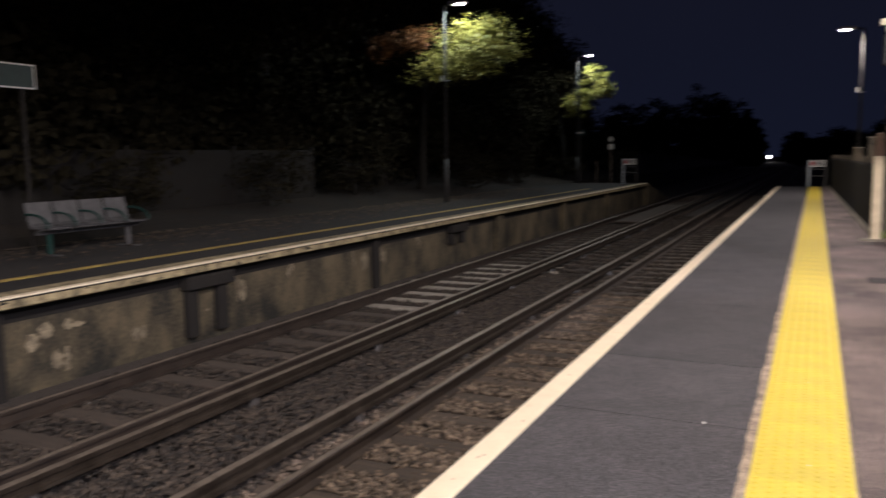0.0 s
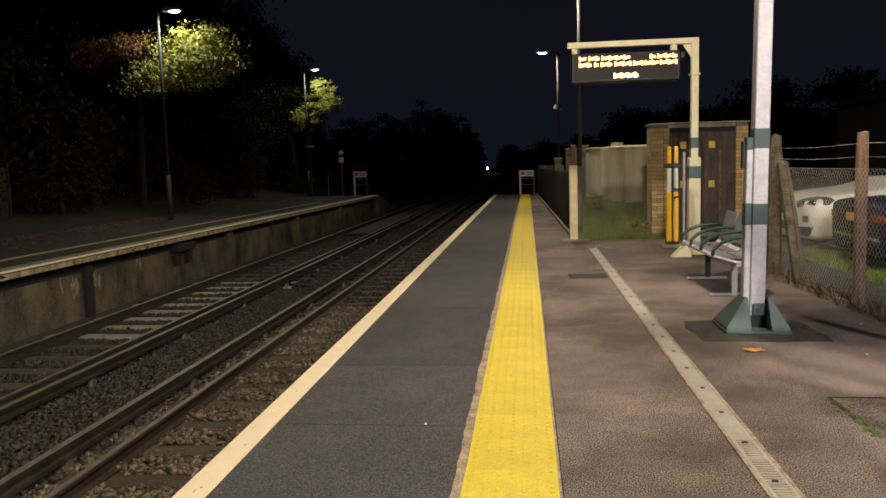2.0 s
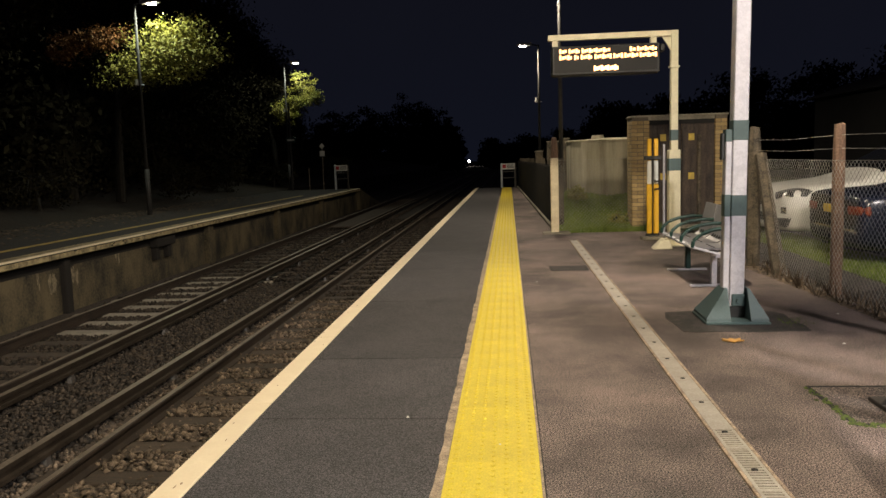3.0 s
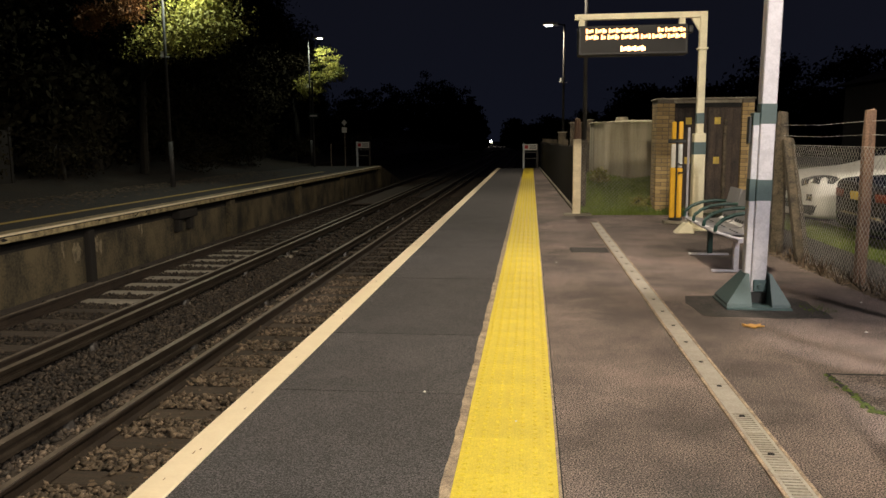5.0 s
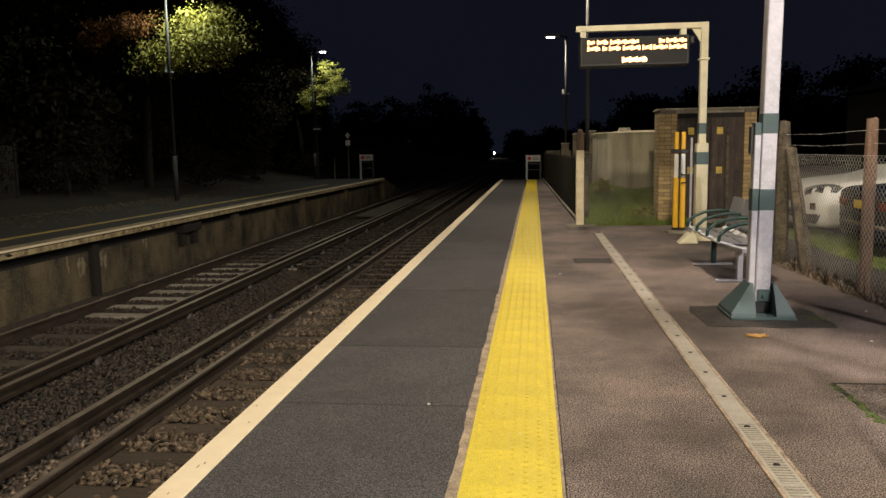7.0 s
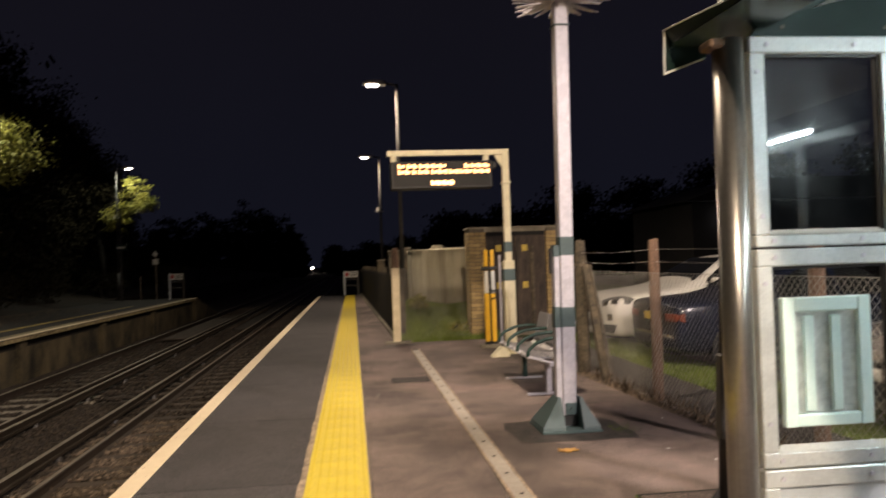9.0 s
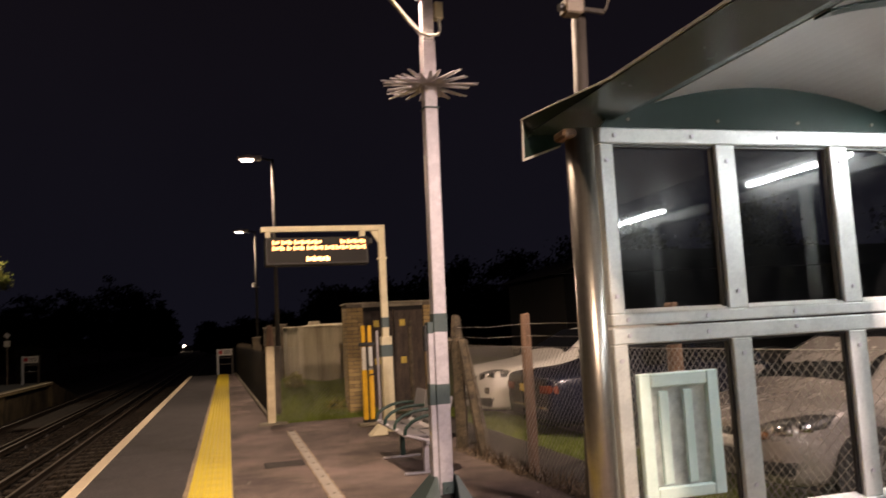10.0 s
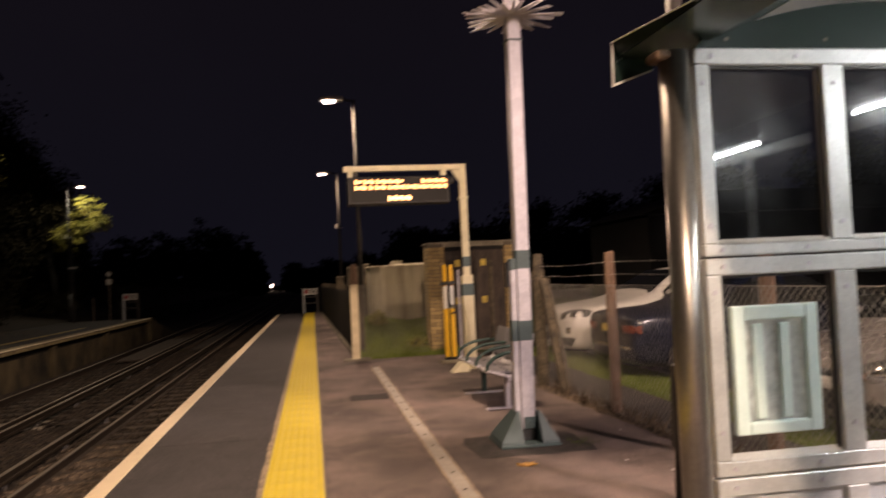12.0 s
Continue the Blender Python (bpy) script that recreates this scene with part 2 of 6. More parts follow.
M_ballast = mat("ballast_bed", (0.090, 0.070, 0.055), (0.025, 0.020, 0.017), 24, 60, 0.9, 1.0, dist=0.03, contrast=0.8)
M_stone = mat("ballast_stone", (0.230, 0.172, 0.120), (0.062, 0.047, 0.036), 14, 60, 0.9, 0.3)
M_litter = mat("leaf_litter", (0.21, 0.150, 0.095), (0.07, 0.050, 0.033), 30, 80, 0.9, 0.2, contrast=0.8)
for node_mat, spread in ((M_stone, 1.5), (M_litter, 1.3)):
    nn, ll = node_mat.node_tree.nodes, node_mat.node_tree.links
    geo, hs, mr = nn.new("ShaderNodeNewGeometry"), nn.new("ShaderNodeHueSaturation"), nn.new("ShaderNodeMapRange")
    mr.inputs["To Min"].default_value, mr.inputs["To Max"].default_value = 0.25, spread
    bsdf = nn["Principled BSDF"]
    src = bsdf.inputs["Base Color"].links[0].from_socket
    ll.new(geo.outputs["Random Per Island"], mr.inputs["Value"])
    ll.new(mr.outputs[0], hs.inputs["Value"])
    ll.new(src, hs.inputs["Color"])
    ll.new(hs.outputs[0], bsdf.inputs["Base Color"])
# litter copy with lowered values, standing for the far platform's dim light
M_dimlitter = M_litter.copy()
for nd in M_dimlitter.node_tree.nodes:
    if nd.bl_idname == "ShaderNodeMapRange":
        nd.inputs["To Min"].default_value, nd.inputs["To Max"].default_value = 0.10, 0.95
M_stone2 = M_stone.copy()
M_stone2.node_tree.nodes["Hue/Saturation/Value"].inputs["Saturation"].default_value = 1.05
for nd in M_stone2.node_tree.nodes:
    if nd.bl_idname == "ShaderNodeMapRange":
        nd.inputs["To Min"].default_value, nd.inputs["To Max"].default_value = 0.06, 0.46
M_timber = mat("tarred_timber", (0.085, 0.062, 0.044), (0.040, 0.030, 0.022), 3, 40, 0.85, 0.4, vary=0.4, streak=(0.6, 6, 6))
M_newsl = mat("pale_concrete_sleeper", (0.34, 0.30, 0.24), (0.20, 0.175, 0.14), 3, 50, 0.85, 0.2, vary=0.25)
M_rail = mat("rusty_rail", (0.048, 0.034, 0.024), (0.020, 0.014, 0.011), 4, 60, 0.6, 0.25, metal=0.3)
M_railtop = mat("polished_rail_head", (0.34, 0.28, 0.215), (0.19, 0.15, 0.115), 5, 50, 0.55, 0.08, metal=0.7)
M_third = mat("conductor_rail_steel", (0.085, 0.066, 0.050), (0.040, 0.030, 0.022), 4, 60, 0.42, 0.15, metal=0.7)
M_insul = mat("grey_insulator", (0.045, 0.038, 0.033), None, 8, 60, 0.5, 0.1)
M_galv = mat("galvanised_steel", (0.60, 0.58, 0.63), (0.48, 0.465, 0.51), 10, 60, 0.5, 0.06, metal=0.2, contrast=0.3)
M_pole = mat("dull_grey_pole", (0.055, 0.052, 0.050), (0.034, 0.032, 0.031), 6, 60, 0.6, 0.05, spec=0.3)
M_mast = mat("weathered_mast_steel", (0.046, 0.038, 0.032), (0.026, 0.022, 0.019), 6, 60, 0.6, 0.05)
M_box = mat("dull_beige_housing", (0.19, 0.155, 0.12), (0.12, 0.095, 0.072), 8, 60, 0.6, 0.06)
M_cream = mat("cream_painted_steel", (0.74, 0.68, 0.48), (0.60, 0.54, 0.37), 3, 60, 0.5, 0.04, contrast=0.4)
M_green = mat("grey_green_paint", (0.074, 0.116, 0.118), (0.056, 0.090, 0.092), 4, 70, 0.5, 0.06)
M_dgreen = mat("dark_green_panel", (0.0045, 0.018, 0.0145), (0.0035, 0.015, 0.012), 4, 70, 0.30, 0.02, rv=0.02, spec=0.25)
M_eave = mat("satin_green_soffit", (0.036, 0.062, 0.054), (0.026, 0.046, 0.041), 3, 60, 0.26, 0.03, rv=0.1)
M_arm = mat("green_armrest", (0.010, 0.042, 0.034), None, 5, 60, 0.4, 0.04)
M_seat = mat("grey_perforated_metal", (0.30, 0.29, 0.30), (0.22, 0.21, 0.225), 10, 70, 0.45, 0.06, metal=0.4)
# seat metal darkened to stand for weak light on the far bench
M_dimseat = mat("dim_seat_metal", (0.105, 0.100, 0.100), (0.055, 0.052, 0.052), 8, 70, 0.6, 0.06)
M_hole = mat("seat_perforation", (0.02, 0.02, 0.02), None, 10, 70, 0.8, 0)
M_grate = mat("zinc_channel_grate", (0.48, 0.44, 0.39), (0.32, 0.285, 0.245), 5, 80, 0.55, 0.12, metal=0.35, vary=0.12)
M_dark = mat("dark_void", (0.012, 0.011, 0.010), None, 5, 50, 0.9, 0)
M_black = mat("black_plastic", (0.018, 0.018, 0.019), (0.012, 0.012, 0.012), 8, 80, 0.5, 0.05)
M_brick = mat("yellow_stock_brick", (0.46, 0.33, 0.14), (0.28, 0.19, 0.085), 7, 60, 0.88, 0.35, vary=0.5)
M_mortar = mat("grey_mortar", (0.14, 0.115, 0.085), None, 12, 80, 0.9, 0.3)
M_door = mat("weathered_dark_door", (0.085, 0.060, 0.045), (0.014, 0.011, 0.009), 3.2, 40, 0.8, 0.35, streak=(3, 3, 0.7), contrast=0.55)
M_tank = mat("stained_tank_panel", (0.66, 0.60, 0.44), (0.20, 0.17, 0.115), 2.0, 30, 0.85, 0.15, streak=(1.3, 1.3, 0.16), contrast=0.75, grain=0.12)
M_grass_soil = mat("verge_soil", (0.060, 0.070, 0.022), (0.030, 0.030, 0.014), 3, 40, 0.95, 0.6, dist=0.02)
M_grass = mat("night_grass", (0.205, 0.260, 0.042), (0.10, 0.140, 0.026), 2, 30, 0.8, 0.0)
M_cpost = mat("lichen_concrete_post", (0.15, 0.120, 0.080), (0.030, 0.024, 0.018), 7, 60, 0.92, 0.6, dist=0.01)
M_bpost = mat("rough_wooden_post", (0.26, 0.160, 0.105), (0.105, 0.063, 0.042), 5, 60, 0.9, 0.6, streak=(2, 2, 0.3), dist=0.01)
M_wire = mat("galvanised_wire", (0.44, 0.42, 0.38), (0.30, 0.285, 0.25), 20, 60, 0.55, 0, metal=0.2)
M_darkwood = mat("dark_fence_board", (0.013, 0.010, 0.007), (0.007, 0.005, 0.004), 3, 30, 0.9, 0.4)
M_bark = mat("bark", (0.030, 0.025, 0.019), (0.014, 0.012, 0.009), 4, 30, 0.95, 0.8, dist=0.02)
# lamp glow is put into the raised green of these leaves
M_leaf = mat("lamplit_green_leaf", (0.33, 0.30, 0.05), (0.16, 0.155, 0.034), 1.5, 9, 0.6, 0)
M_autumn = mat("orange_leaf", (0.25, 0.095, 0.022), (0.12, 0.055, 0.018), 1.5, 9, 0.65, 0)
# near-black leaf colour stands for trees that the lamps don't reach
M_unlitleaf = mat("unlit_leaf", (0.032, 0.027, 0.015), (0.015, 0.013, 0.008), 0.6, 4, 0.9, 0, spec=0.03)
M_alu = mat("satin_aluminium", (0.66, 0.68, 0.67), (0.55, 0.57, 0.565), 6, 90, 0.42, 0.03, metal=0.35, contrast=0.3)
M_steel = mat("brushed_steel_tube", (0.40, 0.375, 0.34), (0.30, 0.285, 0.26), 3, 40, 0.30, 0.03, metal=0.9, rv=0.1, streak=(40, 40, 0.4))
M_ceil = mat("white_ceiling_sheet", (0.30, 0.29, 0.28), (0.25, 0.24, 0.23), 1.4, 60, 0.34, 0.02, contrast=0.5, spec=0.5)
M_kick = mat("grey_kick_panel", (0.50, 0.54, 0.57), (0.42, 0.46, 0.49), 3, 80, 0.4, 0.02)
M_mint = mat("pale_mint_board", (0.72, 0.90, 0.88), (0.64, 0.83, 0.81), 6, 90, 0.6, 0.05, contrast=0.4)
M_minthin = mat("scuffed_clear_backing", (0.72, 0.80, 0.81), (0.40, 0.48, 0.50), 6, 40, 0.5, 0.02)
for mm in (M_minthin,):
    # thin plastic lets some light through from behind
    nn, ll = mm.node_tree.nodes, mm.node_tree.links
    tr, mx_s = nn.new("ShaderNodeBsdfTranslucent"), nn.new("ShaderNodeMixShader")
    ll.new(nn["Principled BSDF"].inputs["Base Color"].links[0].from_socket, tr.inputs["Color"])
    mx_s.inputs[0].default_value = 0.45
    ll.new(nn["Principled BSDF"].outputs[0], mx_s.inputs[1])
    ll.new(tr.outputs[0], mx_s.inputs[2])
    ll.new(mx_s.outputs[0], nn["Material Output"].inputs[0])
M_rampyel = mat("ramp_yellow", (0.85, 0.48, 0.02), (0.70, 0.38, 0.02), 5, 70, 0.5, 0.05)
M_signwhite = mat("sign_white", (0.72, 0.70, 0.66), (0.6, 0.58, 0.54), 6, 60, 0.5, 0.02)
M_signred = mat("sign_red", (0.55, 0.03, 0.04), None, 6, 60, 0.5, 0.02)
M_signgrey = mat("sign_dark_green", (0.012, 0.030, 0.028), None, 6, 60, 0.4, 0.02)
M_labyel = mat("label_yellow", (0.62, 0.45, 0.06), (0.4, 0.28, 0.05), 10, 60, 0.6, 0.02)
M_carwhite = mat("white_car_paint", (0.74, 0.72, 0.66), (0.70, 0.68, 0.63), 3, 30, 0.22, 0, contrast=0.9)
M_carblue = mat("dark_blue_car_paint", (0.008, 0.011, 0.026), (0.006, 0.009, 0.020), 3, 30, 0.2, 0)
M_carsilver = mat("silver_car_paint", (0.44, 0.40, 0.375), (0.41, 0.375, 0.35), 3, 30, 0.26, 0, metal=0.58)
M_carglass = mat("car_glass", (0.010, 0.011, 0.012), None, 5, 50, 0.06, 0)
M_tyre = mat("tyre_rubber", (0.016, 0.016, 0.016), None, 8, 90, 0.85, 0.2)
M_rim = mat("alloy_rim", (0.45, 0.45, 0.46), (0.34, 0.34, 0.35), 8, 80, 0.32, 0.02, metal=0.9)
M_chrome = mat("lamp_chrome", (0.80, 0.80, 0.80), (0.65, 0.65, 0.65), 30, 80, 0.12, 0, metal=1.0)
M_tail = mat("red_tail_lens", (0.20, 0.045, 0.018), (0.10, 0.018, 0.010), 20, 80, 0.45, 0, spec=0.2)
M_amber = mat("amber_lens", (0.22, 0.075, 0.012), None, 20, 80, 0.15, 0)
M_glass = pane("shelter_glass", (0.96, 0.975, 0.97), 1.1, 0.008)
M_led = glow("orange_led", (1.0, 0.50, 0.19), 3.6)
M_ledw = glow("clock_led", (1.0, 0.52, 0.21), 5.0)
M_lampglow = glow("lamp_lens", (1.0, 0.93, 0.80), 40.0)
M_tubeglow = glow("fluorescent_tube", (0.74, 0.95, 1.0), 238.0)
M_farglow = glow("distant_light", (1.0, 0.85, 0.70), 60.0)
M_walllamp = glow("wall_lamp_glass", (0.95, 0.97, 1.0), 25.0)
M_screen = mat("display_face", (0.010, 0.008, 0.007), (0.007, 0.006, 0.005), 5, 60, 0.5, 0.02, spec=0.25)
M_yard = mat("car_park_asphalt", (0.055, 0.050, 0.047), (0.030, 0.027, 0.026), 2, 120, 0.88, 0.4)
M_earth = mat("dark_earth", (0.024, 0.015, 0.007), (0.008, 0.006, 0.0035), 1.2, 12, 0.95, 0.8, dist=0.03)
M_moss = mat("bright_moss", (0.12, 0.17, 0.025), (0.05, 0.065, 0.018), 14, 60, 0.95, 0.6, dist=0.01)
M_fallen = mat("fallen_yellow_leaf", (0.62, 0.34, 0.08), (0.42, 0.22, 0.06), 14, 60, 0.7, 0.1)
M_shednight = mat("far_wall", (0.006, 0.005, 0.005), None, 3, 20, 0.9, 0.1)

RAIL_Z = -0.915
BED_Z = -1.12

# ---------------------------------------------------------------- large structure
ground = part("ground", box(-400, 400, -150, 700, BED_Z - 0.6, BED_Z - 0.08), M_earth)
tagged(ground, "dark night ground reaching to the horizon", "ground", kind="structure")

# own platform: body, strips of surface laid on it
plat = part("platform", box(-1.55, 3.45, -14, 38.6, -1.2, -0.012), M_oldwall)
tagged(plat, "raised railway platform with stained side wall", "platform", kind="structure")
part("tarmac_surface", box(0.118, 3.40, -14, 15.0, -0.012, 0.0), M_tarmac, plat, "worn reddish-brown tarmac")
part("tarmac_surface", box(0.118, 0.98, 15.0, 38.6, -0.012, 0.0), M_tarmac, plat, "worn reddish-brown tarmac")
SEAMS = [-14, -6, -0.6, 4.32, 5.68, 8.05, 10.45, 12.5, 17.7, 23.0, 29.5, 38.6]
for a, b in zip(SEAMS, SEAMS[1:]):
    part("asphalt_bay", box(-1.512, -0.382, a + 0.006, b - 0.006, -0.03, 0.002, 0.002), M_asphalt, plat)
for i in range(27):
    y0 = -9.8 + i * 1.8
    part("coping_stone", box(-1.67, -1.515, y0 + 0.002, y0 + 1.798, -0.12, 0.006, 0.006), M_white, plat, "white-painted edge")
for y in SEAMS[1:-1]:
    part("joint", box(-1.51, -0.384, y - 0.006, y + 0.006, -0.02, -0.006), M_dark, plat, "dark open joint")
for a in range(24):
    ya = -6 + a * 1.5
    rag = [(-0.377 - 0.010 * rng.random() - 0.003 * math.sin(k * 0.37 + a * 2.2), ya + k * 0.075) for k in range(20)] + [(-0.38, ya + 1.497)]
    part("mortar_edge", prism(rag + [(-0.336, ya + 1.497), (-0.336, ya)], "z", -0.03, 0.0045), M_edge, plat, "broken pale mortar strip")
part("paving_edge", box(0.1145, 0.1265, -6, 38.6, -0.02, 0.003), M_edge, plat, "narrow pale edging beside the paving")
part("paving_gap", box(0.1265, 0.133, -6, 38.6, -0.02, 0.0015), M_dark, plat, "dark gap beside the paving")
for k in range(70):
    # rust and dirt on the painted edge
    y0, cx0 = rng.uniform(2.2, 16), -1.67 + 0.14 * rng.random() ** 1.6
    w_, l_ = rng.uniform(0.002, 0.008), rng.uniform(0.006, 0.026)
    m_ = [(min(-1.522, cx0 + w_ * math.cos(a * 0.9) * rng.uniform(0.5, 1)), y0 + l_ * math.sin(a * 0.9) * rng.uniform(0.5, 1)) for a in range(7)]
    part("rust_mark", prism(m_, "z", 0.002, 0.0066), M_rust, plat, "brown rust mark")

# track bed and far platform
bed = part("track_bed", box(-8.2, -1.5, -14, 160, BED_Z - 0.2, BED_Z), M_ballast)
tagged(bed, "dark railway ballast between two platforms", "track bed", kind="structure")
EX = -7.95
OZ = 0.06
far_plat = part("opposite_platform", box(-13.6, EX - 0.28, -14, 41.5, -1.25, OZ - 0.012), M_oldwall)
tagged(far_plat, "old opposite platform with grimy wall", "platform", kind="structure")
part("asphalt_surface", box(-12.4, EX - 0.42, -14, 41.5, OZ - 0.012, OZ), M_dimasph, far_plat)
part("yellow_line", box(EX - 1.36, EX - 1.18, -14, 34, OZ, OZ + 0.004), M_oldyel, far_plat, "faded yellow line")
for i in range(36):
    y0 = -12.8 + i * 1.5
    part("coping_stone", box(EX - 0.42, EX + 0.0, y0 + 0.004, y0 + 1.496, OZ - 0.12, OZ + 0.008, 0.012), M_coping, far_plat)
for k in range(46):
    y0 = rng.uniform(2.5, 24)
    w_, h_ = rng.uniform(0.03, 0.16), rng.uniform(0.012, 0.045)
    z0 = OZ - rng.uniform(0.035, 0.115)
    m_ = [(y0 + w_ * f + rng.normal(0, 0.01), z0 + h_ * g) for f, g in ((0, 0.2), (0.3, 0.0), (0.8, 0.15), (1.0, 0.6), (0.6, 1.0), (0.25, 0.7))]
    part("chip", prism(m_, "x", EX - 0.004, EX + 0.002), M_dark, far_plat, "dark chipped paint")
part("white_line", box(EX - 0.11, EX + 0.004, -12.8, 41, OZ - 0.008, OZ + 0.012, 0.003), M_white, far_plat, "narrow white line")
part("edge_seam", box(EX - 0.01, EX + 0.003, -12.8, 41, OZ - 0.026, OZ - 0.008), M_dark, far_plat, "dark worn seam")
# shade under the coping overhang, put in as a dark strip
part("coping_shade", box(EX - 0.281, EX - 0.27, -12.8, 41, -0.27, -0.122), M_darkwood, far_plat, "dark strip painted as the coping's shade on the wall")
# buttresses and dark drain recesses on the far wall
for y0 in (-2.4, 3.3, 20.2, 26.5, 33):
    part("buttress", box(EX - 0.285, EX - 0.13, y0, y0 + 0.34, -1.25, -0.1, 0.02), M_oldwall, far_plat)
# dark timber brackets under the coping, and one tall post
for y0, dz in ((8.1, -1.02), (17.0, -0.62)):
    part("corbel", box(EX - 0.281, EX - 0.08, y0, y0 + 0.98, -0.32, -0.122, 0.02), M_darkwood, far_plat, "dark timber bracket")
    for yy in (y0 + 0.06, y0 + 0.68):
        part("bracket_leg", box(EX - 0.281, EX - 0.15, yy, yy + 0.20, dz, -0.322, 0.02), M_darkwood, far_plat, "dark timber bracket")
for y0 in (13.4, 5.15):
    part("wall_post", box(EX - 0.281, EX - 0.16, y0, y0 + 0.2, -1.2, -0.122, 0.015), M_darkwood, far_plat, "dark upright timber")
for y0, z0, w_, h_ in ((5.65, -0.66, 0.42, 0.32), (6.15, -0.52, 0.34, 0.16), (6.0, -0.95, 0.3, 0.3), (7.2, -0.9, 0.3, 0.3), (9.25, -0.75, 0.3, 0.45), (13.75, -0.7, 0.3, 0.5), (13.0, -0.75, 0.3, 0.55), (15.4, -0.5, 0.25, 0.35), (4.35, -0.42, 0.30, 0.20), (4.95, -0.36, 0.22, 0.10), (4.55, -0.72, 0.13, 0.16), (8.6, -0.72, 0.10, 0.06), (12.7, -0.6, 0.10, 0.4), (10.6, -0.5, 0.22, 0.3)):
    for k in range(2):
        # a ragged bloom of lime
        cy, cz = y0 + w_ * (0.3 + 0.4 * k), z0 + h_ * rng.uniform(0.3, 0.7)
        ry, rz = w_ * rng.uniform(0.18, 0.34), h_ * rng.uniform(0.3, 0.55)
        m_ = [(cy + ry * math.cos(a * 0.449) * rng.uniform(0.4, 1.1), cz + rz * math.sin(a * 0.449) * rng.uniform(0.5, 1.1)) for a in range(14)]
        part("lime_stain", prism(m_, "x", EX - 0.281, EX - 0.278), M_lime, far_plat, "pale lime stain")
part("ramp_end", prism([(41.5, -1.25), (41.5, OZ), (48, -1.1), (48, -1.25)], "x", -12.4, EX - 0.1), M_oldwall, far_plat)
part("ramp_end", prism([(38.6, -1.2), (38.6, -0.004), (46, -1.1), (46, -1.2)], "x", -1.55, 0.98), M_asphalt, plat)

verge = part("verge", prism([(-13.5, -1.2), (-12.35, -1.2), (-12.35, 0.07), (-13.0, 0.2), (-15.5, 0.55), (-22, 1.6), (-40, 2.2), (-40, -1.2)], "y", -14, 140), M_earth)
tagged(verge, "dark leaf-strewn bank beside the far platform", "bank", kind="structure")

yard = part("car_park", box(4.98, 60, -30, 60, -0.5, -0.06), M_yard)
tagged(yard, "dark asphalt car park beyond the fence", "car park", kind="structure")
strip = part("grass_verge", box(3.28, 4.98, -14, 15.05, -0.4, -0.01), M_grass_soil)
tagged(strip, "grass strip between fence and car park", "verge", kind="structure")
strip2 = part("grass_plot", prism([(15.05, -0.4), (15.05, -0.015), (15.6, 0.02), (17.6, 0.46), (18.6, 0.52), (40, 0.52), (40, -0.4)], "x", 0.98, 9), M_grass_soil)
tagged(strip2, "rough grass plot behind the mesh fence", "verge", kind="structure")
kerb = part("kerb", box(4.94, 5.05, -14, 15, -0.3, 0.0, 0.015), M_conc)
tagged(kerb, "low concrete kerb of the car park", "kerb", kind="structure")


def blades(name, x0, x1, y0, y1, z, count, height, material, label, slope=None):
    """Grass blades, each a bent strip of two triangles."""
    px, py = rng.uniform(x0, x1, count), rng.uniform(y0, y1, count)
    ang = rng.uniform(0, 2 * math.pi, count)
    h = height * rng.uniform(0.4, 1.2, count) * (0.6 + 0.6 * np.sin(px * 2.3 + 1) ** 2)
    w = 0.007 + 0.006 * rng.random(count)
    lean = rng.normal(0, 0.45, (count, 2)) * h[:, None]
    dx, dy = np.cos(ang) * w, np.sin(ang) * w
    v = np.zeros((count, 3, 3))
    v[:, 0] = np.stack([px - dx, py - dy, np.full(count, z)], 1)
    v[:, 1] = np.stack([px + dx, py + dy, np.full(count, z)], 1)
    v[:, 2] = np.stack([px + lean[:, 0], py + lean[:, 1], z + h], 1)
    if slope:
        v[:, :, 2] += np.interp(py, *slope)[:, None]
    ob = from_arrays(name, v.reshape(-1, 3), np.arange(count * 3).reshape(-1, 3), material)
    return tagged(ob, label, "grass", kind="stuff")


soil = part("bare_strip", box(3.27, 4.02, -14, 15.0, -0.03, 0.0), M_patch, strip, "dark bare soil beside the fence")
blades("grass", 4.0, 4.92, 2, 15, -0.02, 34000, 0.075, M_grass, "short bright green grass along the kerb")
blades("grass", 0.98, 2.9, 15.1, 19, -0.02, 30000, 0.14, M_grass, "rough green grass behind the mesh fence", ((15.05, 15.6, 17.6, 18.6), (0, 0.03, 0.47, 0.53)))

